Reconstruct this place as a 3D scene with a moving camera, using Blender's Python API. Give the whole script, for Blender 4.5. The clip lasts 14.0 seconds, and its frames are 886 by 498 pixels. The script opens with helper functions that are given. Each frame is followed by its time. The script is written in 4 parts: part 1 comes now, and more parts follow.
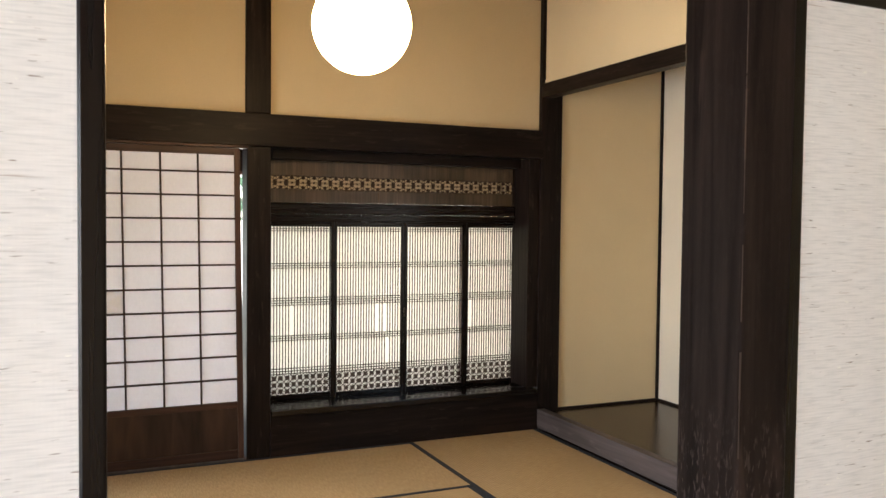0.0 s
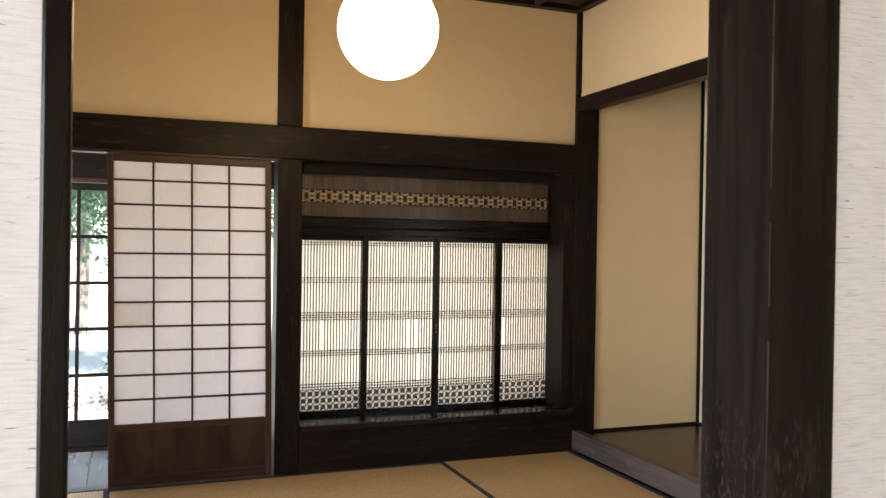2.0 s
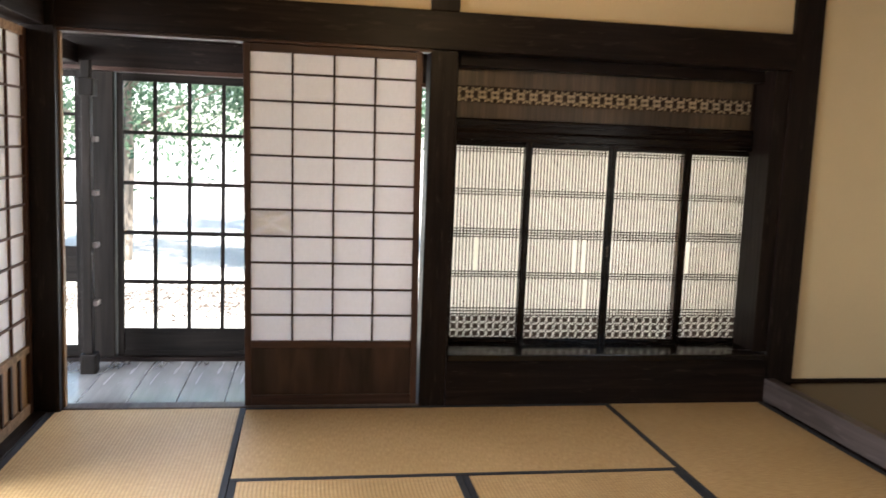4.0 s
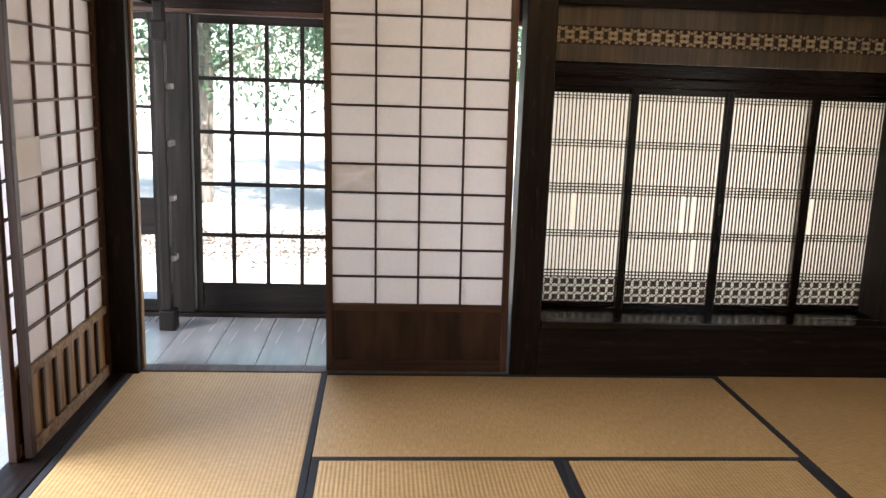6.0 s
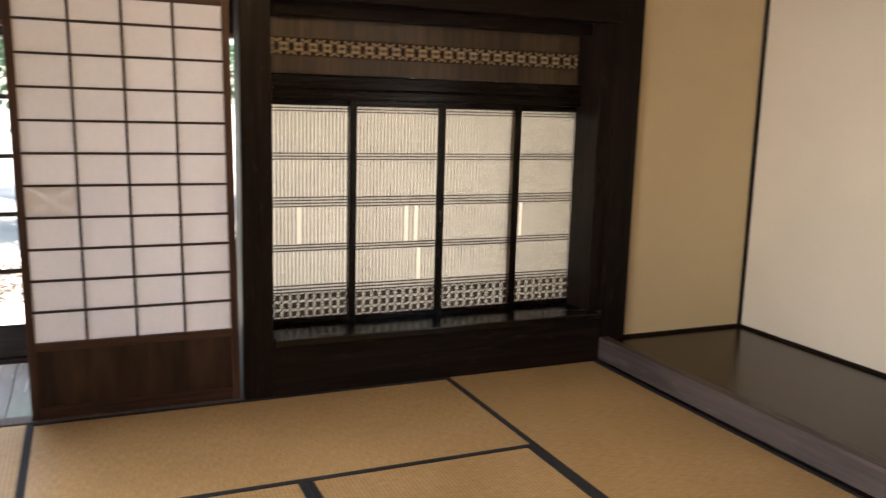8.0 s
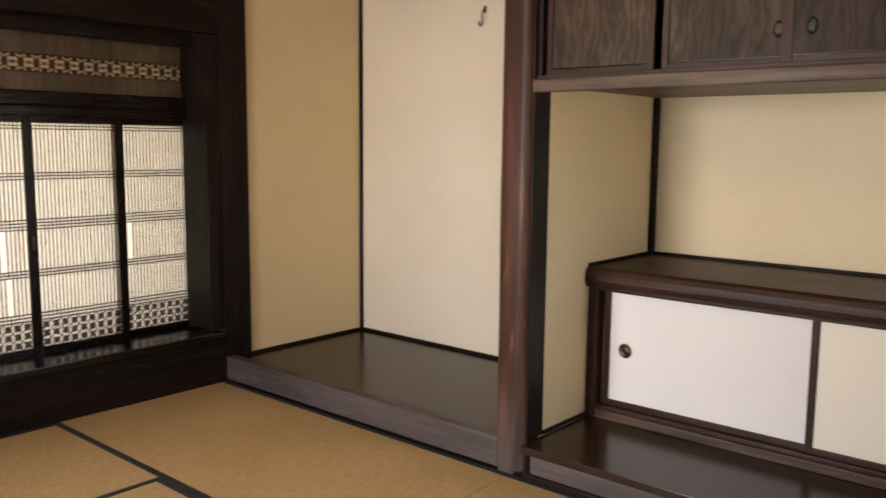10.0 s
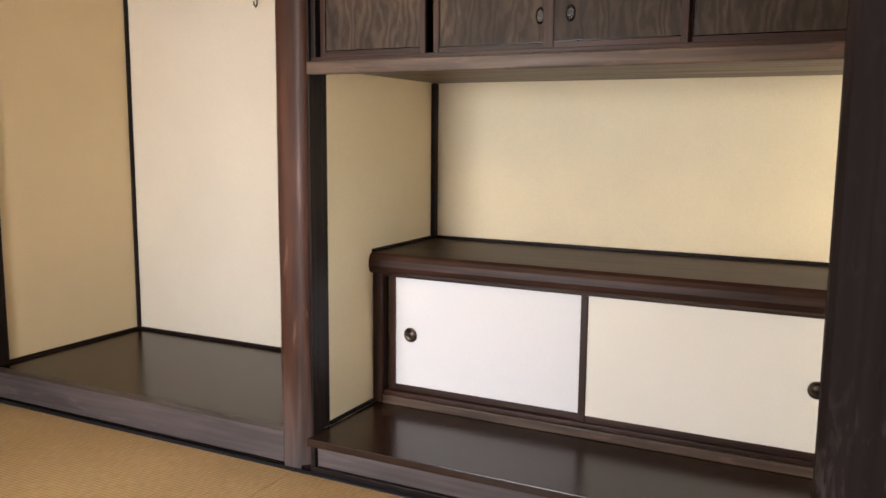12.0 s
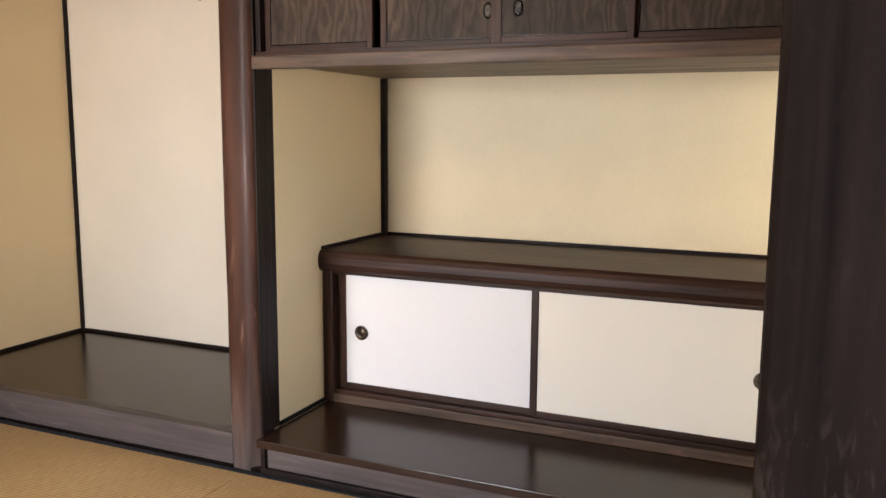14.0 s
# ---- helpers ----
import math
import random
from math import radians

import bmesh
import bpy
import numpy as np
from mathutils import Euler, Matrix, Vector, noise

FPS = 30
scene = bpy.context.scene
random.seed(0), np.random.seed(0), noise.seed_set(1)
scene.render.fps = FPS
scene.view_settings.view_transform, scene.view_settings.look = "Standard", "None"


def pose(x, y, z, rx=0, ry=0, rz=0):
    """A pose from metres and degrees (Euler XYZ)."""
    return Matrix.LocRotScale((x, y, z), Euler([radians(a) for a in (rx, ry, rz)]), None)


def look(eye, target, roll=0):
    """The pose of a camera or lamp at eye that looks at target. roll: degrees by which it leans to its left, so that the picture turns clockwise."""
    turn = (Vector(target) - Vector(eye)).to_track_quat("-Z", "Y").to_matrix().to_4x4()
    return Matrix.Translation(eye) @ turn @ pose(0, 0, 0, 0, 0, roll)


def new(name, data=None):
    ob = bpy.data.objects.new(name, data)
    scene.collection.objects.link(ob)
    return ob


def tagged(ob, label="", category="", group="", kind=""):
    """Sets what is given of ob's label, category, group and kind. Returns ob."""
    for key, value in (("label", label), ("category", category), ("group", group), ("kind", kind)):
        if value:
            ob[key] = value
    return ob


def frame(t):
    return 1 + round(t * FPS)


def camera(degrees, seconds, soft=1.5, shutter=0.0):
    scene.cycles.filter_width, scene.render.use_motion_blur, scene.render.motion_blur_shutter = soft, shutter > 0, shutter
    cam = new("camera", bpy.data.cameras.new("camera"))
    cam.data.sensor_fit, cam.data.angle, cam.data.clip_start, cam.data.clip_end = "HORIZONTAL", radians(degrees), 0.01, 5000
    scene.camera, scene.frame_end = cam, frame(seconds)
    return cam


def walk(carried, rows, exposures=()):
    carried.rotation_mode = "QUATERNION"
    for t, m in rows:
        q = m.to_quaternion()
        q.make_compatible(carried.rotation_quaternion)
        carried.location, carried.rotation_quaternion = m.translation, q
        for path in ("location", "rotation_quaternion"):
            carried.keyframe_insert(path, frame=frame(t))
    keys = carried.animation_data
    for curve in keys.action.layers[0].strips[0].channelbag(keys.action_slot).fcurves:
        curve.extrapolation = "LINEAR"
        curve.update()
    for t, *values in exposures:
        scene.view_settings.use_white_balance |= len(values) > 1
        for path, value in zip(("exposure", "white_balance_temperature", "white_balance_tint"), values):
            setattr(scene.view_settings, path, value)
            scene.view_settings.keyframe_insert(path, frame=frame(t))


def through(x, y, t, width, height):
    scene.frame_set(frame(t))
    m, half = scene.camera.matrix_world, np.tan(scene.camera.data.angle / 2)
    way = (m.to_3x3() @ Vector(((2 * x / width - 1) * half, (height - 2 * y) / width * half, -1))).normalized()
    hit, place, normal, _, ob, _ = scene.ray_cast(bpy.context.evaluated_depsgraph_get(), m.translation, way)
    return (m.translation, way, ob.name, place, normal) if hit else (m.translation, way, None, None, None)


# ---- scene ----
cam = camera(56.3, 14.0, shutter=0.42)
PATH = [
    (0, (-0.028, -4.593, 1.343), (0.784, -2.766, 1.272), 0.6),
    (0.5, (-0.022, -4.581, 1.293), (0.7755, -2.750, 1.249), 0.5),
    (1, (-0.001, -4.597, 1.278), (0.770, -2.75, 1.248), 0.5),
    (1.5, (0.026, -4.609, 1.279), (0.761, -2.749, 1.26), 0.7),
    (2, (0.058, -4.543, 1.274), (0.7525, -2.735, 1.266), 0.9),
    (2.5, (0.089, -4.414, 1.278), (0.804, -2.546, 1.262), 1.6),
    (3, (0.113, -4.256, 1.282), (0.807, -2.381, 1.211), 1.7),
    (3.5, (0.213, -4.083, 1.298), (0.741, -2.162, 1.131), 2.1),
    (4, (0.264, -3.95, 1.276), (0.593, -1.992, 1.034), 2.3),
    (4.2, (0.246, -3.899, 1.246), (0.54, -1.938, 0.983), 2.0),
    (6.3, (0.218, -3.584, 1.329), (0.367, -1.631, 0.927), 2.1),
    (6.5, (0.205, -3.565, 1.321), (0.394, -1.613, 0.927), 2.0),
    (7, (0.191, -3.551, 1.313), (0.57, -1.623, 0.942), 1.6),
    (7.5, (0.217, -3.559, 1.311), (0.799, -1.68, 0.952), 1.4),
    (8, (0.225, -3.548, 1.299), (1.014, -1.742, 0.963), 1.6),
    (8.5, (0.224, -3.545, 1.313), (1.232, -1.848, 0.985), 1.2),
    (9, (0.231, -3.537, 1.315), (1.429, -1.969, 0.991), 0.6),
    (9.2, (0.245, -3.529, 1.277), (1.511, -2.011, 0.972), 0.6),
    (11.3, (0.335, -3.549, 1.21), (2.055, -2.566, 0.932), 0.4),
    (11.5, (0.36, -3.552, 1.218), (2.093, -2.595, 0.932), 0.4),
    (12, (0.358, -3.553, 1.21), (2.127, -2.662, 0.933), 0.5),
    (12.5, (0.366, -3.548, 1.213), (2.157, -2.703, 0.937), 0.4),
    (13, (0.375, -3.552, 1.204), (2.178, -2.729, 0.934), 0.4),
    (13.5, (0.381, -3.554, 1.206), (2.19, -2.747, 0.93), 0.3),
    (14, (0.384, -3.556, 1.211), (2.199, -2.766, 0.924), 0.4),
]
EXPOSURES = [(0, 2.36, 6400, 9), (3, 2.28, 6400, 9.5), (4, 2.15, 6400, 10), (6.5, 2.06, 6500, 11), (7.5, 2.04, 6800, 13), (8.5, 1.98, 7050, 14.5), (9, 2.02, 7150, 15), (11.5, 2.62, 6500, 13), (14, 2.62, 6450, 13)]
walk(cam, [(t, look(eye, to, roll)) for t, eye, to, roll in PATH], EXPOSURES)

# ---- world, sun, exposure ----
SUN_EL, SUN_AZ = radians(60), radians(150)
world = bpy.data.worlds.new("sky")
scene.world = world
world.use_nodes = True
wn = world.node_tree.nodes
sky = wn.new("ShaderNodeTexSky")
sky.sky_type, sky.sun_disc = "NISHITA", False
sky.sun_elevation, sky.sun_rotation = SUN_EL, SUN_AZ
world.node_tree.links.new(sky.outputs[0], wn["Background"].inputs[0])
wn["Background"].inputs[1].default_value = 0.15
sun = new("sun", bpy.data.lights.new("sun", "SUN"))
sun.data.energy, sun.data.angle, sun.data.color = 5.0, radians(0.5), (1.0, 0.95, 0.86)
sun_dir = Vector((math.sin(SUN_AZ) * math.cos(SUN_EL), math.cos(SUN_AZ) * math.cos(SUN_EL), math.sin(SUN_EL)))
sun.matrix_world = look(sun_dir * 30, (0, 0, 0))


def sky_lamp(name, eye, to, sx, sy, watts, colour):
    """Added area lamp that stands in for sky light through an opening."""
    d = bpy.data.lights.new(name, "AREA")
    d.shape, d.size, d.size_y, d.energy, d.color = "RECTANGLE", sx, sy, watts, colour
    ob = new(name, d)
    ob.matrix_world = look(eye, to)
    return ob


DAY = (0.95, 0.95, 1.0)
sky_lamp("west_sky_light", (-2.7, -1.30, 1.25), (1.2, -1.75, 0.5), 1.9, 1.6, 62, DAY)
sky_lamp("south_room_sky_light", (-2.35, -6.15, 1.35), (0.3, -4.6, 0.9), 1.4, 1.5, 24, (0.90, 0.93, 1.0))
sky_lamp("veranda_sky_light", (1.9, 1.35, 0.85), (1.9, 0.0, 0.8), 1.6, 1.3, 12.0, (1.0, 0.97, 0.91))
# Unseen fill lamp above the glazed door, added to brighten the mats.
sky_lamp("glazed_door_sky_light", (-0.3, 1.32, 1.80), (-0.3, -0.5, 0.0), 1.2, 0.24, 5, DAY)


# ---- materials ----
def base(name, rough=0.6, colour=(0.5, 0.5, 0.5)):
    m = bpy.data.materials.new(name)
    m.use_nodes = True
    nt = m.node_tree
    b = nt.nodes["Principled BSDF"]
    b.inputs["Roughness"].default_value = rough
    b.inputs["Base Color"].default_value = (*colour, 1)
    return m, nt, b


def noise_tex(nt, scale, detail=4.0, stretch=(1, 1, 1), distort=0.0, shift=0.0):
    tc = nt.nodes.new("ShaderNodeTexCoord")
    mp = nt.nodes.new("ShaderNodeMapping")
    mp.inputs["Scale"].default_value = stretch
    mp.inputs["Location"].default_value = (shift, shift * 1.7, shift * 0.6)
    n = nt.nodes.new("ShaderNodeTexNoise")
    n.inputs["Scale"].default_value, n.inputs["Detail"].default_value = scale, detail
    n.inputs["Distortion"].default_value = distort
    nt.links.new(tc.outputs["Object"], mp.inputs[0])
    nt.links.new(mp.outputs[0], n.inputs["Vector"])
    return n.outputs["Fac"]


def ramp(nt, fac, stops):
    r = nt.nodes.new("ShaderNodeValToRGB")
    e = r.color_ramp.elements
    while len(e) < len(stops):
        e.new(0.5)
    for el, (p, c) in zip(e, stops):
        el.position, el.color = p, (*c, 1) if len(c) == 3 else c
    nt.links.new(fac, r.inputs[0])
    return r.outputs[0]


def mix(nt, a, b, fac, blend="MIX"):
    n = nt.nodes.new("ShaderNodeMix")
    n.data_type, n.blend_type = "RGBA", blend
    for sock, v in ((n.inputs[0], fac), (n.inputs[6], a), (n.inputs[7], b)):
        if isinstance(v, (int, float)):
            sock.default_value = v
        elif isinstance(v, tuple):
            sock.default_value = (*v, 1)
        else:
            nt.links.new(v, sock)
    return n.outputs[2]


def relief(nt, b, height, strength=0.3, distance=0.002):
    n = nt.nodes.new("ShaderNodeBump")
    n.inputs["Strength"].default_value, n.inputs["Distance"].default_value = strength, distance
    nt.links.new(height, n.inputs["Height"])
    nt.links.new(n.outputs[0], b.inputs["Normal"])


def along(axis, long=1.5, cross=34.0):
    return tuple(long if a == axis else cross for a in "xyz")


def wood(name, dark, light, axis, rough=0.42, stain=0.35, grain=1.0, worn=None, bump=0.25, distort=1.2, cross=34.0, coat=0.0, spec=0.3, scuff=(3.0, 16.0, 0.60), reach=None, vary=1.0, patch=None, foot=None):
    m, nt, b = base(name, rough)
    g = noise_tex(nt, grain, 7, along(axis, cross=cross), distort)
    col = ramp(nt, g, ((0.28, dark), (0.52, tuple((p + q) / 2 for p, q in zip(dark, light))), (0.75, light)))
    blot = ramp(nt, noise_tex(nt, 2.2, 5, along(axis, 0.8, 3.0), 0.4, 4.0), ((0.35, (1 - stain,) * 3), (0.7, (1.15, 1.12, 1.1))))
    col = mix(nt, col, blot, 1.0, "MULTIPLY")
    rnd = nt.nodes.new("ShaderNodeObjectInfo")
    var = ramp(nt, rnd.outputs["Random"], ((0, (0.86, 0.86, 0.86)), (1, (1.1, 1.08, 1.06))))
    col = mix(nt, col, var, 1.0, "MULTIPLY")
    if worn:
        scr = ramp(nt, noise_tex(nt, 3.0, 9, along(axis, *scuff[:2]), 0.6, 9.0), ((scuff[2], (0, 0, 0)), (scuff[2] + 0.12, (0.75, 0.75, 0.75))))
        if reach:
            tc = nt.nodes.new("ShaderNodeTexCoord")
            sep = nt.nodes.new("ShaderNodeSeparateXYZ")
            nt.links.new(tc.outputs["Object"], sep.inputs[0])
            low = nt.nodes.new("ShaderNodeMapRange")
            low.inputs["From Min"].default_value, low.inputs["From Max"].default_value = reach
            low.inputs["To Min"].default_value, low.inputs["To Max"].default_value = 1.0, 0.04
            nt.links.new(sep.outputs[2], low.inputs[0])
            scr = mix(nt, (0, 0, 0), scr, low.outputs[0])
        col = mix(nt, col, worn, scr)
    if patch:
        bald = ramp(nt, noise_tex(nt, 1.0, 6, along(axis, 3.2, 24.0), 0.8, 15.0), ((0.58, (0, 0, 0)), (0.68, (0.8, 0.8, 0.8))))
        col = mix(nt, col, patch, bald)
    if foot:
        tc = nt.nodes.new("ShaderNodeTexCoord")
        sep = nt.nodes.new("ShaderNodeSeparateXYZ")
        nt.links.new(tc.outputs["Object"], sep.inputs[0])
        edge = nt.nodes.new("ShaderNodeMath")
        edge.operation = "MULTIPLY_ADD"
        nt.links.new(noise_tex(nt, 1.0, 4, along(axis, 2.5, 30.0), 0.4, 6.0), edge.inputs[0])
        edge.inputs[1].default_value = 0.5
        nt.links.new(sep.outputs[2], edge.inputs[2])
        bare = nt.nodes.new("ShaderNodeMapRange")
        bare.inputs["From Min"].default_value, bare.inputs["From Max"].default_value = foot[0] + 0.22, foot[1] + 0.25
        bare.inputs["To Min"].default_value, bare.inputs["To Max"].default_value = 0.9, 0.0
        nt.links.new(edge.outputs[0], bare.inputs[0])
        grey = mix(nt, foot[2], ramp(nt, g, ((0.25, (0.6, 0.6, 0.6)), (0.75, (1.3, 1.3, 1.3)))), 1.0, "MULTIPLY")
        col = mix(nt, col, grey, bare.outputs[0])
    nt.links.new(col, b.inputs["Base Color"])
    rr = ramp(nt, g, ((0.2, (rough + 0.14 * vary,) * 3), (0.8, (rough - 0.10 * vary,) * 3)))
    nt.links.new(rr, b.inputs["Roughness"])
    b.inputs["Specular IOR Level"].default_value = spec
    b.inputs["Coat Weight"].default_value = coat
    b.inputs["Coat Roughness"].default_value = 0.16
    relief(nt, b, g, bump, 0.0012)
    return m


BEAM = {a: wood("dark_stained_wood_" + a, (0.0056, 0.0038, 0.0032), (0.021, 0.0132, 0.0108), a, 0.42, worn=(0.033, 0.023, 0.019), spec=0.13) for a in "xyz"}
POST_WORN = wood("worn_post_wood", (0.0075, 0.0047, 0.004), (0.031, 0.0195, 0.0165), "z", 0.56, stain=0.5, worn=(0.13, 0.098, 0.084), bump=0.5, spec=0.10, scuff=(15.0, 58.0, 0.55), reach=(0.86, 1.08), patch=(0.034, 0.021, 0.017))
WORN_EDGE = wood("bared_edge_wood", (0.035, 0.02, 0.013), (0.10, 0.064, 0.044), "z", 0.6)
GREYWOOD = {a: wood("greyed_sill_wood_" + a, (0.066, 0.053, 0.050), (0.118, 0.096, 0.091), a, 0.48, stain=0.3, worn=(0.135, 0.112, 0.105), scuff=(1.2, 6.0, 0.58)) for a in "yz"}
LEDGE = wood("polished_ledge_board", (0.004, 0.003, 0.0025), (0.010, 0.007, 0.006), "x", 0.18, stain=0.15, bump=0.0, spec=0.35)
LACQ = {a: wood("black_lacquer_" + a, (0.0042, 0.003, 0.0026), (0.012, 0.0075, 0.0065), a, 0.22, stain=0.15, bump=0.06, spec=0.2) for a in "xyz"}
FLOORGLOSS = wood("polished_dark_board", (0.023, 0.0115, 0.007), (0.043, 0.0225, 0.0135), "y", 0.22, stain=0.2, bump=0.0, cross=12.0, spec=0.32, vary=0.12)
CABTOP = wood("dark_cabinet_wood", (0.018, 0.008, 0.005), (0.068, 0.030, 0.019), "y", 0.42, stain=0.3, bump=0.06, cross=50.0, spec=0.2, vary=0.4)
CABTOP_Z = wood("dark_cabinet_wood_upright", (0.018, 0.008, 0.005), (0.07, 0.03, 0.019), "z", 0.42, stain=0.3, bump=0.1, spec=0.2)
REDWOOD = wood("red_brown_alcove_pillar", (0.036, 0.0145, 0.0085), (0.118, 0.050, 0.029), "z", 0.40, stain=0.5, worn=(0.17, 0.088, 0.058), cross=20.0, spec=0.2, bump=0.1, scuff=(1.3, 9.0, 0.63), foot=(0.0, 0.42, (0.088, 0.070, 0.064)))
FRAME = {a: wood("brown_shoji_wood_" + a, (0.026, 0.012, 0.008), (0.088, 0.042, 0.027), a, 0.45, stain=0.3) for a in "xyz"}
BAR = {a: wood("dark_lattice_wood_" + a, (0.02, 0.011, 0.008), (0.06, 0.034, 0.024), a, 0.5, stain=0.2) for a in "xyz"}
TAN = {a: wood("tan_shoji_wood_" + a, (0.11, 0.06, 0.03), (0.36, 0.22, 0.11), a, 0.5, stain=0.25) for a in "yz"}
TANBAR = {a: wood("tan_brown_bar_" + a, (0.045, 0.019, 0.011), (0.115, 0.052, 0.031), a, 0.5, stain=0.25) for a in "yz"}
PANELWOOD = wood("brown_panel_board", (0.016, 0.0085, 0.006), (0.062, 0.033, 0.022), "z", 0.4, stain=0.5, cross=12.0)
TRANSOM = wood("transom_board_wood", (0.040, 0.028, 0.018), (0.125, 0.09, 0.057), "z", 0.34, stain=0.45, cross=55.0, spec=0.5)
SLATE = {a: wood("weathered_grey_wood_" + a, (0.0075, 0.006, 0.005), (0.022, 0.0175, 0.015), a, 0.55, stain=0.35, spec=0.12) for a in "xyz"}
SHELF = wood("greyed_shelf_wood", (0.045, 0.028, 0.018), (0.16, 0.105, 0.068), "y", 0.45, stain=0.35, worn=(0.14, 0.075, 0.05))


def figured(name, dark, light):
    """Board with strongly wavy cathedral grain."""
    m, nt, b = base(name, 0.5)
    tc = nt.nodes.new("ShaderNodeTexCoord")
    mp = nt.nodes.new("ShaderNodeMapping")
    mp.inputs["Scale"].default_value = (1.0, 1.0, 0.34)
    rnd = nt.nodes.new("ShaderNodeObjectInfo")
    add = nt.nodes.new("ShaderNodeVectorMath")
    add.operation = "ADD"
    sc = nt.nodes.new("ShaderNodeMath")
    sc.operation = "MULTIPLY"
    sc.inputs[1].default_value = 7.0
    nt.links.new(rnd.outputs["Random"], sc.inputs[0])
    nt.links.new(tc.outputs["Object"], add.inputs[0])
    nt.links.new(sc.outputs[0], add.inputs[1])
    nt.links.new(add.outputs[0], mp.inputs[0])
    w = nt.nodes.new("ShaderNodeTexWave")
    w.wave_type, w.bands_direction = "BANDS", "Y"
    w.inputs["Scale"].default_value, w.inputs["Distortion"].default_value = 10.0, 16.0
    w.inputs["Detail"].default_value, w.inputs["Detail Scale"].default_value = 6.0, 1.5
    nt.links.new(mp.outputs[0], w.inputs["Vector"])
    col = ramp(nt, w.outputs["Fac"], ((0.1, dark), (0.55, tuple((p + q) / 2 for p, q in zip(dark, light))), (0.95, light)))
    blot = ramp(nt, noise_tex(nt, 5, 6, (1, 1.6, 0.8), 0.8), ((0.30, (0.5, 0.48, 0.47)), (0.52, (0.95, 0.93, 0.9)), (0.72, (1.75, 1.62, 1.42))))
    nt.links.new(mix(nt, col, blot, 1.0, "MULTIPLY"), b.inputs["Base Color"])
    b.inputs["Specular IOR Level"].default_value = 0.18
    relief(nt, b, w.outputs["Fac"], 0.3, 0.0015)
    return m


BURL = figured("figured_cupboard_board", (0.028, 0.0185, 0.013), (0.050, 0.035, 0.024))

PLANK = wood("grey_polished_plank", (0.31, 0.315, 0.315), (0.44, 0.445, 0.445), "y", 0.20, stain=0.25, bump=0.03, cross=20.0, spec=0.9, coat=1.0)
CEILWOOD = wood("brown_ceiling_board", (0.03, 0.017, 0.01), (0.10, 0.062, 0.036), "y", 0.55, cross=12.0)
BARK = wood("tree_bark", (0.14, 0.12, 0.10), (0.34, 0.30, 0.26), "z", 0.9, bump=1.0, cross=10.0)


def plaster(name, c, mottled=0.07):
    m, nt, b = base(name, 0.9)
    big = ramp(nt, noise_tex(nt, 1.3, 4), ((0.3, tuple(v * (1 - mottled) for v in c)), (0.7, tuple(min(1, v * (1 + mottled * 0.5)) for v in c))))
    fine = noise_tex(nt, 260, 3)
    col = mix(nt, big, ramp(nt, fine, ((0.3, (0.94, 0.94, 0.93)), (0.7, (1.03, 1.03, 1.02)))), 1.0, "MULTIPLY")
    nt.links.new(col, b.inputs["Base Color"])
    relief(nt, b, fine, 0.25, 0.001)
    return m


PLASTER = plaster("ochre_clay_plaster", (0.66, 0.525, 0.32))
PLASTER_PALE = plaster("pale_cream_plaster", (0.71, 0.64, 0.52))
PLASTER_YELLOW = plaster("yellowed_cream_plaster", (0.76, 0.665, 0.47), 0.1)
PAPER_WHITE = plaster("white_door_paper", (0.79, 0.79, 0.80), 0.03)
# Cream tone puts warm lamp light into the right cabinet door's paper.
PAPER_WARM_LIT = plaster("warm_lit_door_paper", (0.80, 0.77, 0.69), 0.05)


def tatami(name, axis):
    m, nt, b = base(name, 0.5)
    tc = nt.nodes.new("ShaderNodeTexCoord")
    w = nt.nodes.new("ShaderNodeTexWave")
    w.wave_type, w.bands_direction = "BANDS", "Y" if axis == "x" else "X"
    w.inputs["Scale"].default_value = 0.314 / 0.0155
    w.inputs["Distortion"].default_value, w.inputs["Detail"].default_value = 0.25, 1.0
    nt.links.new(tc.outputs["Object"], w.inputs["Vector"])
    straw = noise_tex(nt, 1.0, 5, (160, 22, 1) if axis == "x" else (22, 160, 1))
    col = ramp(nt, straw, ((0.3, (0.44, 0.282, 0.115)), (0.7, (0.61, 0.43, 0.21))))
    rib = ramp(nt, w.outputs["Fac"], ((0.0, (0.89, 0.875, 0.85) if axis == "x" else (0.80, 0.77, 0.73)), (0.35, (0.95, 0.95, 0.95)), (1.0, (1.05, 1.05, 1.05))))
    col = mix(nt, col, rib, 1.0, "MULTIPLY")
    fade = ramp(nt, noise_tex(nt, 1.6, 4, (1, 1, 1), 0.3), ((0.3, (0.88, 0.87, 0.84)), (0.7, (1.06, 1.06, 1.08))))
    nt.links.new(mix(nt, col, fade, 1.0, "MULTIPLY"), b.inputs["Base Color"])
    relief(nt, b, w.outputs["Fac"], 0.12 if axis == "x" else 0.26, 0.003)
    return m


TATAMI = {a: tatami("woven_rush_ribs_" + a, a) for a in "xy"}


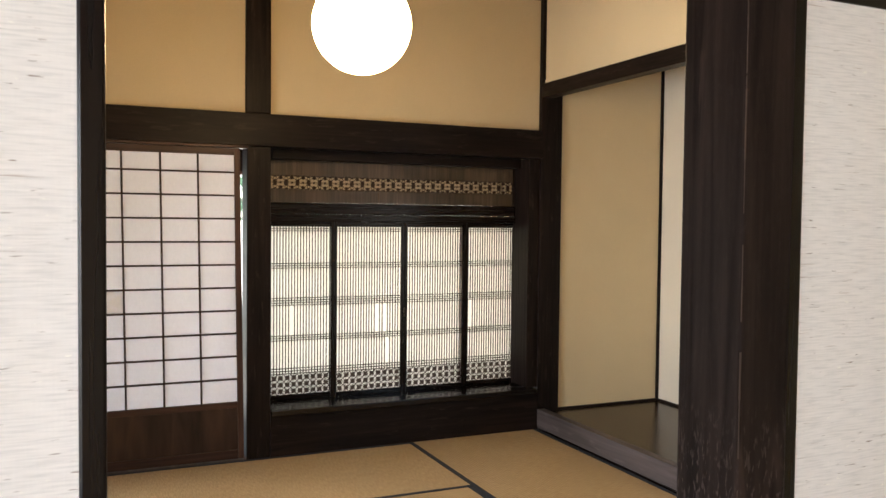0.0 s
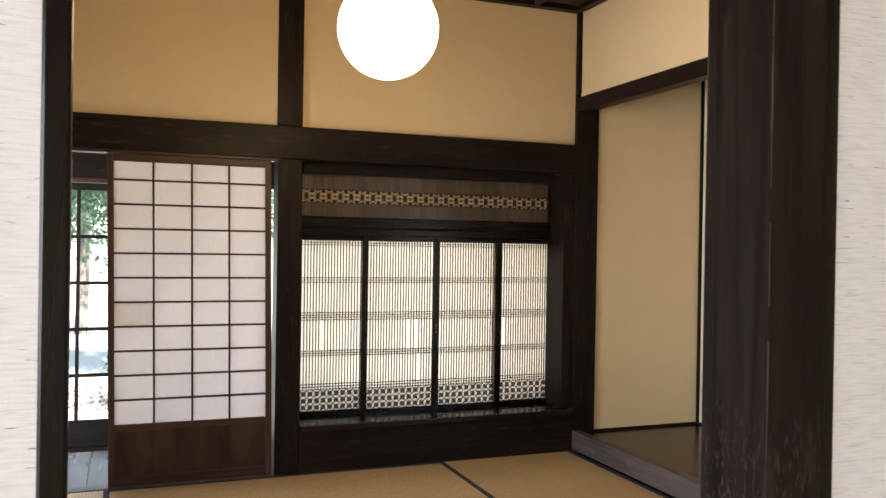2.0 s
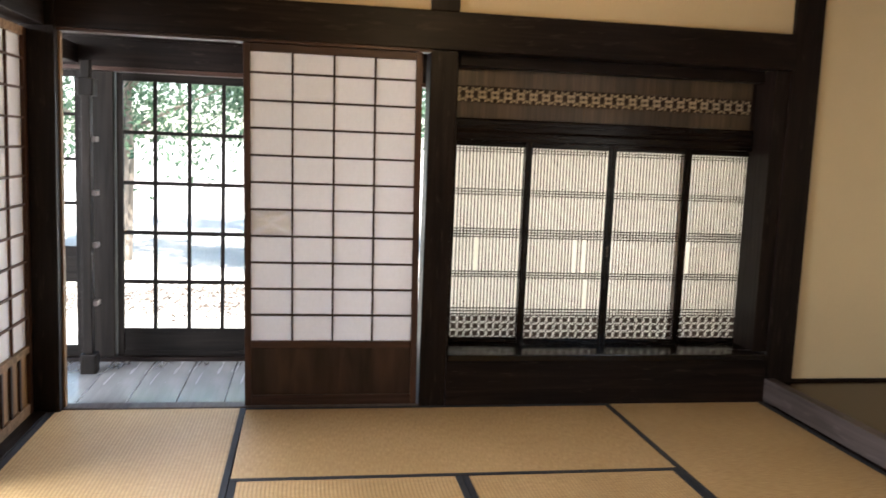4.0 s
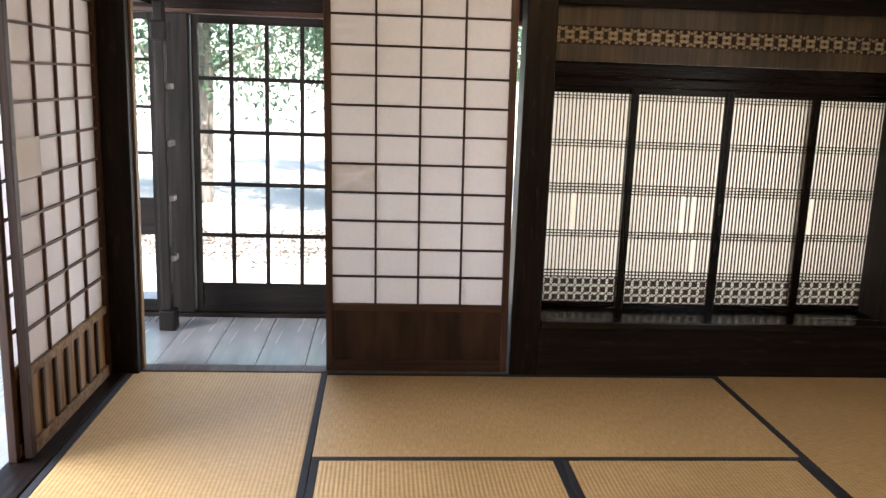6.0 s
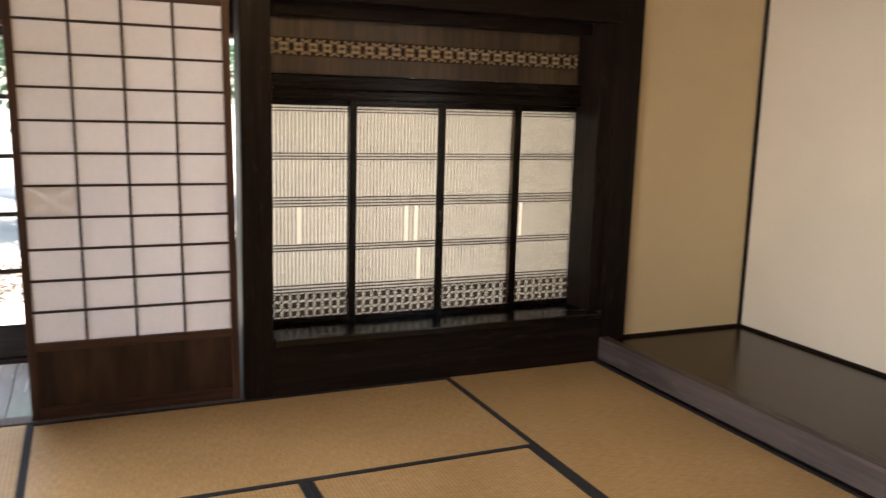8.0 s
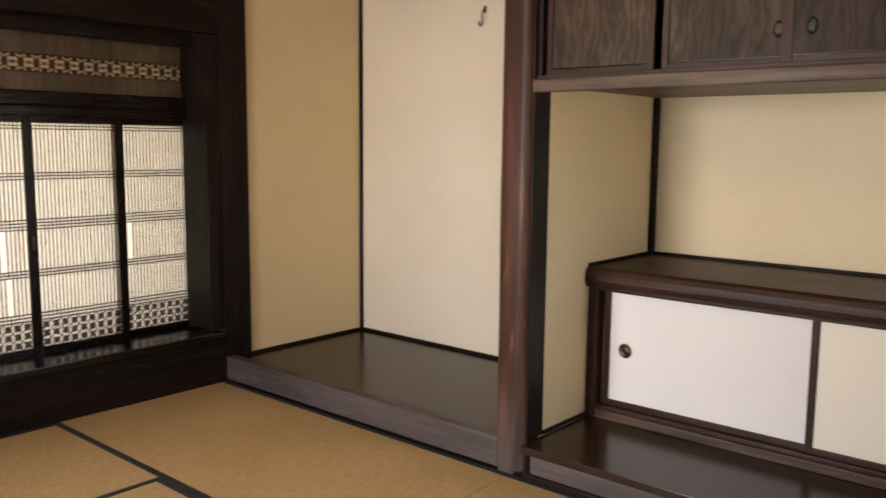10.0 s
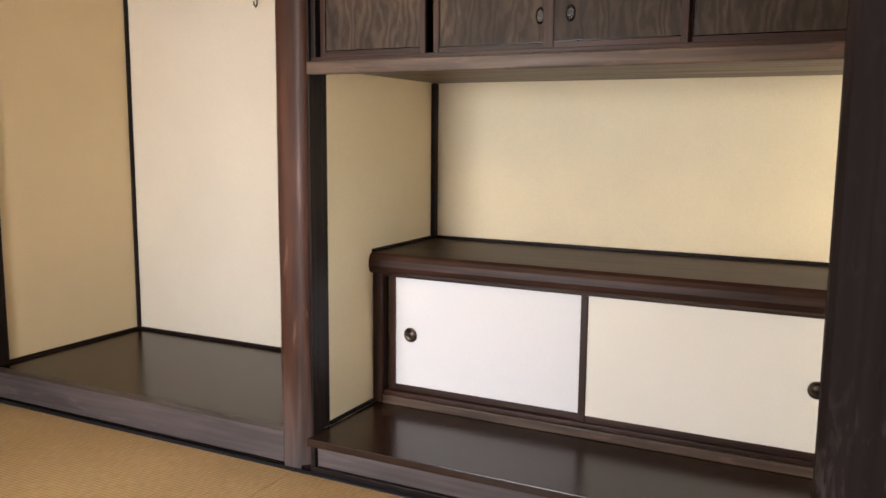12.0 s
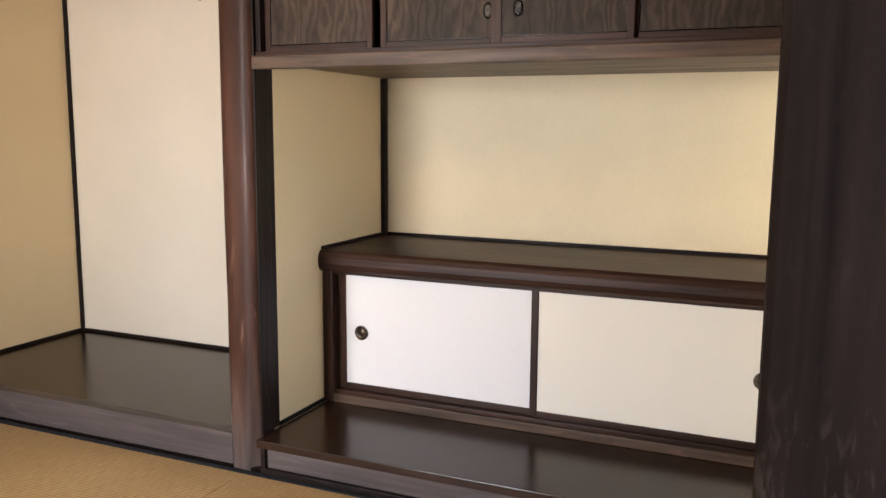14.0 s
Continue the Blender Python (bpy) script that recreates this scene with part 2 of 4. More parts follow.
def cloth_paper(name, c, fleck):
    """Slubbed hemp cloth with short dark flecks along its weft."""
    m, nt, b = base(name, 0.88)
    slub = noise_tex(nt, 1.0, 7, (21, 21, 340), 0.2)
    warp = noise_tex(nt, 1.0, 3, (420, 420, 30), 0.1, 2.0)
    col = ramp(nt, slub, ((0.32, tuple(v * 0.86 for v in c)), (0.5, c), (0.70, tuple(min(1, v * 1.07) for v in c))))
    col = mix(nt, col, ramp(nt, warp, ((0.3, (0.985, 0.985, 0.985)), (0.7, (1.01, 1.01, 1.01)))), 1.0, "MULTIPLY")
    for stretch, shift, lo, strength, tone in (((26, 26, 260), 7.0, 0.675, 0.8, fleck), ((11, 11, 330), 13.0, 0.69, 0.6, tuple(v * 1.6 for v in fleck)), ((45, 45, 150), 3.0, 0.71, 0.6, (0.90, 0.86, 0.76))):
        fl = ramp(nt, noise_tex(nt, 1.0, 2, stretch, 0.25, shift), ((lo, (0, 0, 0)), (lo + 0.05, (strength,) * 3)))
        col = mix(nt, col, tone, fl)
    nt.links.new(col, b.inputs["Base Color"])
    relief(nt, b, slub, 0.35, 0.0012)
    return m


CLOTH = cloth_paper("slubbed_hemp_paper", (0.745, 0.695, 0.66), (0.22, 0.15, 0.11))


def paper(name, c, through=0.5):
    m, nt, b = base(name, 0.85)
    fib = ramp(nt, noise_tex(nt, 90, 4, (1, 1, 0.6), 0.8), ((0.3, tuple(v * 0.95 for v in c)), (0.7, c)))
    nt.links.new(fib, b.inputs["Base Color"])
    tr = nt.nodes.new("ShaderNodeBsdfTranslucent")
    nt.links.new(fib, tr.inputs[0])
    mx = nt.nodes.new("ShaderNodeMixShader")
    mx.inputs[0].default_value = through
    nt.links.new(b.outputs[0], mx.inputs[1])
    nt.links.new(tr.outputs[0], mx.inputs[2])
    nt.links.new(mx.outputs[0], nt.nodes["Material Output"].inputs[0])
    return m


SHOJI_PAPER = paper("white_shoji_paper", (0.85, 0.825, 0.83), 0.34)
BAND_PAPER = paper("thick_cream_paper", (0.62, 0.53, 0.38), 0.12)
SHOIN_PAPER = paper("cream_window_paper", (0.89, 0.85, 0.775), 0.58)
PATCH_PAPER = paper("thick_patch_paper", (0.84, 0.815, 0.80), 0.25)

HERI, nt_, b_ = base("navy_cloth_border", 0.75)
weave = noise_tex(nt_, 700, 2)
nt_.links.new(ramp(nt_, weave, ((0.3, (0.006, 0.008, 0.012)), (0.7, (0.02, 0.024, 0.034)))), b_.inputs["Base Color"])
relief(nt_, b_, weave, 0.4, 0.001)

GLASS, nt_, b_ = base("old_window_glass", 0.02, (1, 1, 1))
b_.inputs["Transmission Weight"].default_value, b_.inputs["IOR"].default_value = 1.0, 1.1
relief(nt_, b_, noise_tex(nt_, 4, 2), 0.12, 0.002)

METAL, nt_, b_ = base("dark_bronze", 0.32, (0.06, 0.045, 0.035))
b_.inputs["Metallic"].default_value = 1.0
nt_.links.new(ramp(nt_, noise_tex(nt_, 60, 4), ((0.35, (0.03, 0.022, 0.018)), (0.7, (0.14, 0.11, 0.085)))), b_.inputs["Base Color"])
IRON, nt_, b_ = base("grey_iron", 0.5, (0.09, 0.07, 0.055))
b_.inputs["Metallic"].default_value = 1.0

GLOBE, nt_, b_ = base("glowing_opal_globe", 0.4, (0.9, 0.88, 0.82))
b_.inputs["Emission Color"].default_value = (1.0, 0.68, 0.34, 1)
b_.inputs["Emission Strength"].default_value = 6.2
CORD, nt_, b_ = base("black_cord", 0.6, (0.015, 0.014, 0.013))

EARTH, nt_, b_ = base("sunlit_sandy_ground", 0.95)
e1 = noise_tex(nt_, 0.6, 6)
e2 = noise_tex(nt_, 30, 5, shift=3)
nt_.links.new(mix(nt_, ramp(nt_, e1, ((0.35, (0.50, 0.47, 0.41)), (0.65, (0.66, 0.63, 0.56)))), ramp(nt_, e2, ((0.3, (0.75, 0.75, 0.75)), (0.7, (1.1, 1.1, 1.1)))), 1.0, "MULTIPLY"), b_.inputs["Base Color"])
relief(nt_, b_, e2, 0.6, 0.02)


def leaf_mat(name, a, c):
    m, nt, b = base(name, 0.6)
    gi = nt.nodes.new("ShaderNodeNewGeometry")
    col = ramp(nt, gi.outputs["Random Per Island"], ((0.0, a), (1.0, c)))
    nt.links.new(col, b.inputs["Base Color"])
    tr = nt.nodes.new("ShaderNodeBsdfTranslucent")
    nt.links.new(col, tr.inputs[0])
    mx = nt.nodes.new("ShaderNodeMixShader")
    mx.inputs[0].default_value = 0.35
    nt.links.new(b.outputs[0], mx.inputs[1])
    nt.links.new(tr.outputs[0], mx.inputs[2])
    nt.links.new(mx.outputs[0], nt.nodes["Material Output"].inputs[0])
    return m


LEAF = leaf_mat("green_leaf", (0.045, 0.105, 0.062), (0.11, 0.18, 0.105))
LITTER = leaf_mat("dry_leaf", (0.13, 0.10, 0.085), (0.34, 0.29, 0.25))
STONE = plaster("grey_foundation_stone", (0.3, 0.29, 0.27), 0.2)
TILE = plaster("grey_roof_tile", (0.12, 0.12, 0.125), 0.2)


# ---- mesh helpers ----
def add_box(bm, x0, x1, y0, y1, z0, z1, bevel=0.0):
    r = bmesh.ops.create_cube(bm, size=1.0)
    vs = r["verts"]
    for v in vs:
        v.co = ((x0 + x1) / 2 + v.co.x * (x1 - x0), (y0 + y1) / 2 + v.co.y * (y1 - y0), (z0 + z1) / 2 + v.co.z * (z1 - z0))
    if bevel:
        es = {e for v in vs for e in v.link_edges}
        bmesh.ops.bevel(bm, geom=list(es), offset=bevel, segments=2, affect="EDGES", profile=0.6)
    return bm


def box(x0, x1, y0, y1, z0, z1, bevel=0.0):
    return add_box(bmesh.new(), x0, x1, y0, y1, z0, z1, bevel)


def mesh_of(name, bm, material):
    me = bpy.data.meshes.new(name)
    bm.to_mesh(me)
    bm.free()
    me.materials.append(material)
    return me


def part(name, bm, material, parent=None, label=""):
    """One mesh object, under a thing or a part; coordinates are those of the parent."""
    ob = new(name, mesh_of(name, bm, material))
    ob.parent = parent
    return tagged(ob, label)


def piece(name, me, parent, x=0, y=0, z=0):
    ob = new(name, me)
    ob.parent = parent
    ob.location = (x, y, z)
    return ob


def thing(name, label, category, at=(0, 0, 0), group="", turn=0):
    ob = new(name)
    ob.empty_display_size = 0.1
    ob.matrix_world = pose(*at, 0, 0, turn)
    return tagged(ob, label, category, group)


def struct(name, bm, material, label, category):
    return tagged(part(name, bm, material), label, category, kind="structure")


def smooth(ob):
    for p in ob.data.polygons:
        p.use_smooth = True
    return ob


def lathe(profile, n=32):
    """Turned shape about z from (radius, height) pairs."""
    bm = bmesh.new()
    rings = [[bm.verts.new((r * math.cos(2 * math.pi * k / n), r * math.sin(2 * math.pi * k / n), z)) for k in range(n)] for r, z in profile]
    for a, b in zip(rings, rings[1:]):
        for k in range(n):
            bm.faces.new((a[k], a[(k + 1) % n], b[(k + 1) % n], b[k]))
    bm.faces.new(rings[0][::-1])
    bm.faces.new(rings[-1])
    return bm


# ---- plan ----
TOKO_X = 2.685       # front of the alcoves
BACK_X = 3.66        # back wall of the alcoves
PART_Y = -1.840      # south face of the wall between the alcoves
S_Y0, S_Y1 = -3.675, -3.540
HEAD = 1.737         # underside of the door heads
CEIL = 2.765

# ---- floors and ground ----
bm = bmesh.new()
bmesh.ops.create_grid(bm, x_segments=60, y_segments=60, size=600)
for v in bm.verts:
    v.co.z = -0.50
struct("ground", bm, EARTH, "pale sunlit sandy garden ground around the house", "ground")
struct("floor", box(-1.0, 2.72, -7.4, 0.0, -0.20, -0.06), BEAM["x"], "dark timber subfloor beneath the straw mats", "floor")
struct("foundation", box(-2.3, 3.9, -7.6, 1.12, -0.52, -0.21), STONE, "grey stone foundation under the house", "foundation")

mats = ((-0.885, 0.0, -1.80, 0.0, "y"), (0.0, 1.80, -0.885, 0.0, "x"), (1.80, TOKO_X, -1.80, 0.0, "y"),
        (0.0, 0.89, -2.69, -0.885, "y"), (0.89, 1.80, -2.69, -0.885, "y"), (-0.885, 0.0, S_Y1, -1.80, "y"),
        (0.0, 1.80, S_Y1, -2.69, "x"), (1.80, TOKO_X, S_Y1, -1.80, "y"),
        (-0.885, 0.9, -4.58, S_Y0, "x"), (0.9, TOKO_X, -4.58, S_Y0, "x"), (-0.885, 0.9, -5.48, -4.58, "x"), (0.9, TOKO_X, -5.48, -4.58, "x"),
        (-0.885, 0.9, -6.38, -5.48, "x"), (0.9, TOKO_X, -6.38, -5.48, "x"), (-0.885, 0.9, -7.28, -6.38, "x"), (0.9, TOKO_X, -7.28, -6.38, "x"))
for x0, x1, y0, y1, ax in mats:
    h = 0.028
    g = 0.0012
    t = thing("tatami_mat", "straw-coloured ribbed rush mat with navy cloth borders", "tatami mat", (x0, y0, -0.06), "tatami mats of the floor")
    w, d = x1 - x0, y1 - y0
    if ax == "y":
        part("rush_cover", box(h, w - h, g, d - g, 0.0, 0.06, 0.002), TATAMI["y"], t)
        part("cloth_border", box(g, h - 0.0005, g, d - g, 0.0, 0.0615, 0.002), HERI, t, "navy cloth border")
        part("cloth_border", box(w - h + 0.0005, w - g, g, d - g, 0.0, 0.0615, 0.002), HERI, t, "navy cloth border")
    else:
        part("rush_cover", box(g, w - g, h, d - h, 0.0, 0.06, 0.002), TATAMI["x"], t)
        part("cloth_border", box(g, w - g, g, h - 0.0005, 0.0, 0.0615, 0.002), HERI, t, "navy cloth border")
        part("cloth_border", box(g, w - g, d - h + 0.0005, d - g, 0.0, 0.0615, 0.002), HERI, t, "navy cloth border")

struct("threshold_north", box(-0.83, 0.842, 0.002, 0.085, -0.06, 0.006, 0.004), GREYWOOD["y"], "grey worn timber threshold under the sliding screens", "threshold")
struct("threshold_west", box(-1.02, -0.887, S_Y1 + 0.002, -0.031, -0.06, 0.006, 0.004), BEAM["y"], "dark timber threshold with sliding grooves", "threshold")
struct("threshold_south", box(-0.85, 0.853, S_Y0 + 0.002, S_Y1 - 0.002, -0.06, 0.004, 0.004), BEAM["x"], "dark timber threshold in the doorway", "threshold")

# ---- ceiling and roof ----
bm = box(-1.0, 3.8, -7.4, 0.16, CEIL + 0.012, CEIL + 0.035)
for k in range(10):
    add_box(bm, -1.0 + 0.42 * k, -0.97 + 0.42 * k, -7.4, 0.16, CEIL - 0.022, CEIL + 0.0118, 0.004)
struct("ceiling", bm, CEILWOOD, "brown board ceiling with slim battens", "ceiling")
# Unseen roof slab and eaves, added to keep sun out of the rooms.
bm = box(-3.2, 4.6, -8.6, 1.55, 2.95, 3.05)
struct("roof", bm, TILE, "unseen grey roof slab with eaves added to keep the sun out", "roof")
struct("veranda_ceiling", box(-2.05, 2.9, 0.16, 1.45, 2.02, 2.05), CEILWOOD, "brown boarded veranda ceiling", "ceiling")
struct("veranda_ceiling_west", box(-2.05, -1.0, -7.4, 0.158, 2.02, 2.05), CEILWOOD, "brown boarded veranda ceiling", "ceiling")

# ---- north wall ----
bm = box(-1.0, 2.70, 0.03, 0.15, 1.90, CEIL + 0.01)
add_box(bm, 0.9675, 2.6915, 0.1125, 0.21, 1.801, 1.899)
struct("wall_north", bm, PLASTER, "ochre clay plaster wall above the dark head beam", "wall")
bm = box(-1.0, 2.70, -0.012, 0.11, HEAD, 1.915, 0.004)
struct("head_beam_north", bm, BEAM["x"], "dark stained timber head beam across the screens", "beam")
bm = box(-0.83, 0.841, -0.004, 0.09, 1.722, HEAD - 0.001, 0.002)
struct("head_track_north", bm, FRAME["x"], "brown grooved head track above the screens", "trim")
struct("crown_north", box(-0.95, 2.70, -0.035, 0.03, CEIL - 0.022, CEIL + 0.01, 0.004), BEAM["x"], "dark timber cornice strip under the ceiling", "trim")
struct("post_north", box(0.834, 0.966, 0.0, 0.145, -0.06, HEAD - 0.002, 0.006), BEAM["z"], "dark worn square timber post beside the screens", "post")
struct("strut_north", box(0.829, 0.966, 0.004, 0.10, 1.917, CEIL - 0.023, 0.005), BEAM["z"], "dark timber strut in the plaster above the beam", "post")
struct("post_corner_northwest", box(-0.975, -0.832, -0.030, 0.06, -0.06, CEIL, 0.006), BEAM["z"], "dark square timber post at the room corner", "post")
struct("post_strip_northwest", box(-0.8315, -0.822, 0.02, 0.058, 0.0065, HEAD - 0.016, 0.002), TAN["z"], "tan timber strip on the corner post", "trim")
struct("post_corner_northeast", box(2.692, 2.848, 0.0, 0.16, -0.06, 2.25, 0.006), BEAM["z"], "dark square timber post beside the alcove", "post")
struct("strut_northeast", box(2.692, 2.722, -0.008, 0.03, 2.24, CEIL, 0.003), BEAM["z"], "slim dark timber strip in the wall corner", "post")


# ---- sliding paper screens ----
def screen(t, w, h, z0, zp, cols, rows, fr, brz, brx, pap, axis="x", stile=0.03, board=None, top=0.0):
    """A paper screen in its own x-z plane: stiles, rails, bars, paper, skirting board. Row pitch is even but for a short top row."""
    d = 0.028
    fx, fz = (fr["x"] if "x" in fr else fr["y"]), fr["z"]
    part("stile", box(0, stile, 0, d, z0, h, 0.003), fz, t)
    part("stile", box(w - stile, w, 0, d, z0, h, 0.003), fz, t)
    part("top_rail", box(stile, w - stile, 0.001, d - 0.001, h - 0.037, h, 0.003), fx, t)
    part("middle_rail", box(stile, w - stile, 0.001, d - 0.001, zp - 0.034, zp, 0.003), fx, t)
    part("bottom_rail", box(stile, w - stile, 0.001, d - 0.001, z0, z0 + 0.05, 0.003), fx, t)
    ph = h - 0.037 - zp
    pitch = ph / (rows - 1 + top) if top else ph / rows
    b = 0.0098
    vb = mesh_of("upright_bar", box(-b / 2, b / 2, 0.006, 0.017, zp, h - 0.037, 0.001), brz)
    for k in range(1, cols):
        piece("upright_bar", vb, t, stile + (w - 2 * stile) * k / cols)
    hb = mesh_of("cross_bar", box(stile, w - stile, 0.0055, 0.0175, -b / 2, b / 2, 0.001), brx)
    for k in range(1, rows):
        piece("cross_bar", hb, t, 0, 0, zp + pitch * k)
    part("paper", box(stile, w - stile, 0.0185, 0.0192, zp, h - 0.037), pap, t, "white translucent paper")
    return pitch


shoji = thing("shoji_screen", "brown-framed sliding screen with white paper panes", "shoji screen", (-0.007, 0.018, 0.006), "sliding paper screens")
SH_W, SH_H = 0.832, 1.7145
pit = screen(shoji, SH_W, SH_H, 0.0, 0.317, 4, 11, FRAME, BAR["z"], BAR["x"], SHOJI_PAPER, stile=0.031, top=0.75)
part("skirting_board", box(0.03, SH_W - 0.03, 0.010, 0.018, 0.05, 0.283), PANELWOOD, shoji, "dark brown grained skirting board")
# a paper patch folded like a star over one torn pane
cw = (SH_W - 0.062) / 4
z_lo = 0.317 + pit * 4 + 0.006
zc, hw, hh = z_lo + (pit - 0.012) / 2, cw / 2 - 0.006, (pit - 0.012) / 2
cx = 0.031 + cw / 2
for a, c in ((0, 1), (0, -1), (1, 0), (-1, 0)):
    bm = bmesh.new()
    tip = (cx + a * 0.016, zc + c * 0.010)
    e1 = (cx + (a + 0.86 * (a == 0)) * hw, zc + (c + 0.80 * (c == 0)) * hh)
    e2 = (cx + (a - 0.86 * (a == 0)) * hw, zc + (c - 0.80 * (c == 0)) * hh)
    strip_f = [bm.verts.new((x, 0.0172, z)) for x, z in (tip, e1, e2)]
    strip_b = [bm.verts.new((x, 0.0180, z)) for x, z in (tip, e1, e2)]
    bm.faces.new(strip_f)
    bm.faces.new(strip_b[::-1])
    for k in range(3):
        bm.faces.new((strip_f[k], strip_b[k], strip_b[(k + 1) % 3], strip_f[(k + 1) % 3]))
    bmesh.ops.recalc_face_normals(bm, faces=bm.faces)
    part("paper_patch_flap", bm, PATCH_PAPER, shoji, "folded flap of a paper patch")

# the old frame has racked a little to the west
RACK = -0.0155
for me in {c.data for c in shoji.children}:
    for v in me.vertices:
        v.co.x += RACK * v.co.z
for c in shoji.children:
    c.location.x += RACK * c.location.z

WS_W, WS_H = 0.85, 1.7145


def west_screen(x, y_lo, label):
    """Local x runs north along the wall, local y runs west."""
    t = thing("shoji_screen", label, "shoji screen", (x, y_lo, 0.006), "sliding paper screens", 90)
    fr = {"x": TAN["y"], "z": FRAME["z"]}
    p = screen(t, WS_W, WS_H, 0.0, 0.317, 4, 11, fr, TANBAR["z"], TANBAR["y"], SHOJI_PAPER, stile=0.034, top=0.75)
    part("skirting_board", box(0.034, WS_W - 0.034, 0.016, 0.022, 0.05, 0.283), TAN["z"], t, "tan grained skirting board")
    sl = mesh_of("slat", box(-0.010, 0.010, 0.004, 0.0155, 0.05, 0.283, 0.002), BAR["z"])
    for k in range(1, 7):
        piece("slat", sl, t, 0.034 + (WS_W - 0.068) * k / 7)
    return t, p


w1, wp = west_screen(-0.945, -0.885, "tan wooden sliding screen with white paper and slatted skirting")
zz = 0.317 + wp * 5 + 0.004
bm = box(0.03, 0.034 + (WS_W - 0.068) * 0.25 - 0.004, 0.0035, 0.0052, zz - 0.002, zz + wp + 0.004)
part("paper_patch", bm, SHOJI_PAPER, w1, "square white paper patch")
tenon = mesh_of("tenon", box(0.004, 0.011, -0.0012, 0.0005, 0.235, 0.262), BAR["z"])
for k in (0, 1):
    piece("tenon", tenon, w1, 0.012 * k)
west_screen(-0.981, -0.925, "tan wooden sliding screen pushed behind another")

# ---- writing alcove with its low lattice window ----
NX0, NX1 = 0.9665, 2.60
struct("shoin_front_board", box(NX0, 2.690, -0.002, 0.03, -0.06, 0.237, 0.003), BEAM["x"], "dark timber board below the window ledge", "panel")
struct("shoin_ledge", box(NX0, 2.662, -0.045, 0.25, 0.2375, 0.270, 0.005), LEDGE, "glossy black-brown window ledge", "window sill")
struct("shoin_jamb_east", box(2.612, 2.6915, 0.012, 0.25, 0.2705, HEAD - 0.001, 0.004), BEAM["z"], "dark timber side board of the window recess", "jamb")
struct("shoin_jamb_west", box(NX0, 0.997, 0.146, 0.25, 0.2705, HEAD - 0.001, 0.003), BEAM["z"], "dark timber side board of the window recess", "jamb")
struct("shoin_head", box(0.9975, 2.6115, 0.1125, 0.25, 1.680, 1.80, 0.003), BEAM["x"], "dark timber head of the window recess", "beam")
struct("shoin_middle_rail", box(0.9975, 2.6115, 0.183, 0.25, 1.368, 1.434, 0.008), LACQ["x"], "glossy black timber rail between transom and window", "rail")
struct("shoin_track_head", box(0.9975, 2.6115, 0.178, 0.252, 1.322, 1.3675, 0.006), LACQ["x"], "glossy black grooved head track", "rail")

# transom board with a pierced band
tr = thing("transom_panel", "brown transom board with a pierced band of hexagons", "transom", (0.9975, 0.195, 1.4345), "")
TW = 2.6115 - 0.9975
part("lower_board", box(0, TW, 0, 0.010, 0.0, 0.076, 0.001), TRANSOM, tr)
part("upper_board", box(0, TW, 0, 0.010, 0.156, 0.245, 0.001), TRANSOM, tr)
part("edge_strip", box(0, TW, -0.003, 0.009, 0.0765, 0.0805), BAR["x"], tr)
part("edge_strip", box(0, TW, -0.003, 0.009, 0.1515, 0.1555), BAR["x"], tr)
part("end_strip", box(TW - 0.018, TW, -0.004, 0.0095, 0.0, 0.245, 0.002), BEAM["z"], tr)
part("backing_paper", box(0, TW, 0.0105, 0.0113, 0.070, 0.162), BAND_PAPER, tr)


def polygon_plate(bm, cx, cz, rx, rz, n, y0, y1, turn=0.0):
    a = [(cx + rx * math.cos(2 * math.pi * (k + turn) / n), cz + rz * math.sin(2 * math.pi * (k + turn) / n)) for k in range(n)]
    f = [bm.verts.new((x, y0, z)) for x, z in a]
    b = [bm.verts.new((x, y1, z)) for x, z in a]
    bm.faces.new(f)
    bm.faces.new(b[::-1])
    for k in range(n):
        bm.faces.new((f[k], b[k], b[(k + 1) % n], f[(k + 1) % n]))


def strip(bm, ax, az, bx, bz, w, y0, y1):
    d = Vector((bx - ax, 0, bz - az))
    n = Vector((-d.z, 0, d.x)).normalized() * w / 2
    q = [(ax + n.x, az + n.z), (bx + n.x, bz + n.z), (bx - n.x, bz - n.z), (ax - n.x, az - n.z)]
    f = [bm.verts.new((x, y0, z)) for x, z in q]
    b = [bm.verts.new((x, y1, z)) for x, z in q]
    bm.faces.new(f)
    bm.faces.new(b[::-1])
    for k in range(4):
        bm.faces.new((f[k], b[k], b[(k + 1) % 4], f[(k + 1) % 4]))


UN = 24
up = (TW - 0.018) / UN
bm = bmesh.new()
for k in range(UN):
    cx, cz = up * (k + 0.5), 0.116
    polygon_plate(bm, cx, cz, 0.0125, 0.0195, 6, 0.001, 0.006, 0.5)
    polygon_plate(bm, cx + up / 2, cz, 0.0058, 0.0075, 6, 0.001, 0.006)
    for sz in (-1, 1):
        polygon_plate(bm, cx + up / 2, cz + sz * 0.0275, 0.0125, 0.0105, 6, 0.0012, 0.0058)
        polygon_plate(bm, cx, cz + sz * 0.0325, 0.0085, 0.0038, 4, 0.0012, 0.0058)
        for sx in (-1, 1):
            strip(bm, cx + sx * 0.007, cz + sz * 0.012, cx + sx * 0.0215, cz + sz * 0.026, 0.0028, 0.0015, 0.0055)
            strip(bm, cx + sx * 0.007, cz + sz * 0.003, cx + sx * up / 2, cz + sz * 0.004, 0.0022, 0.0016, 0.0054)
            strip(bm, cx + sx * 0.006, cz + sz * 0.014, cx + sx * 0.009, cz + sz * 0.035, 0.0024, 0.0017, 0.0053)
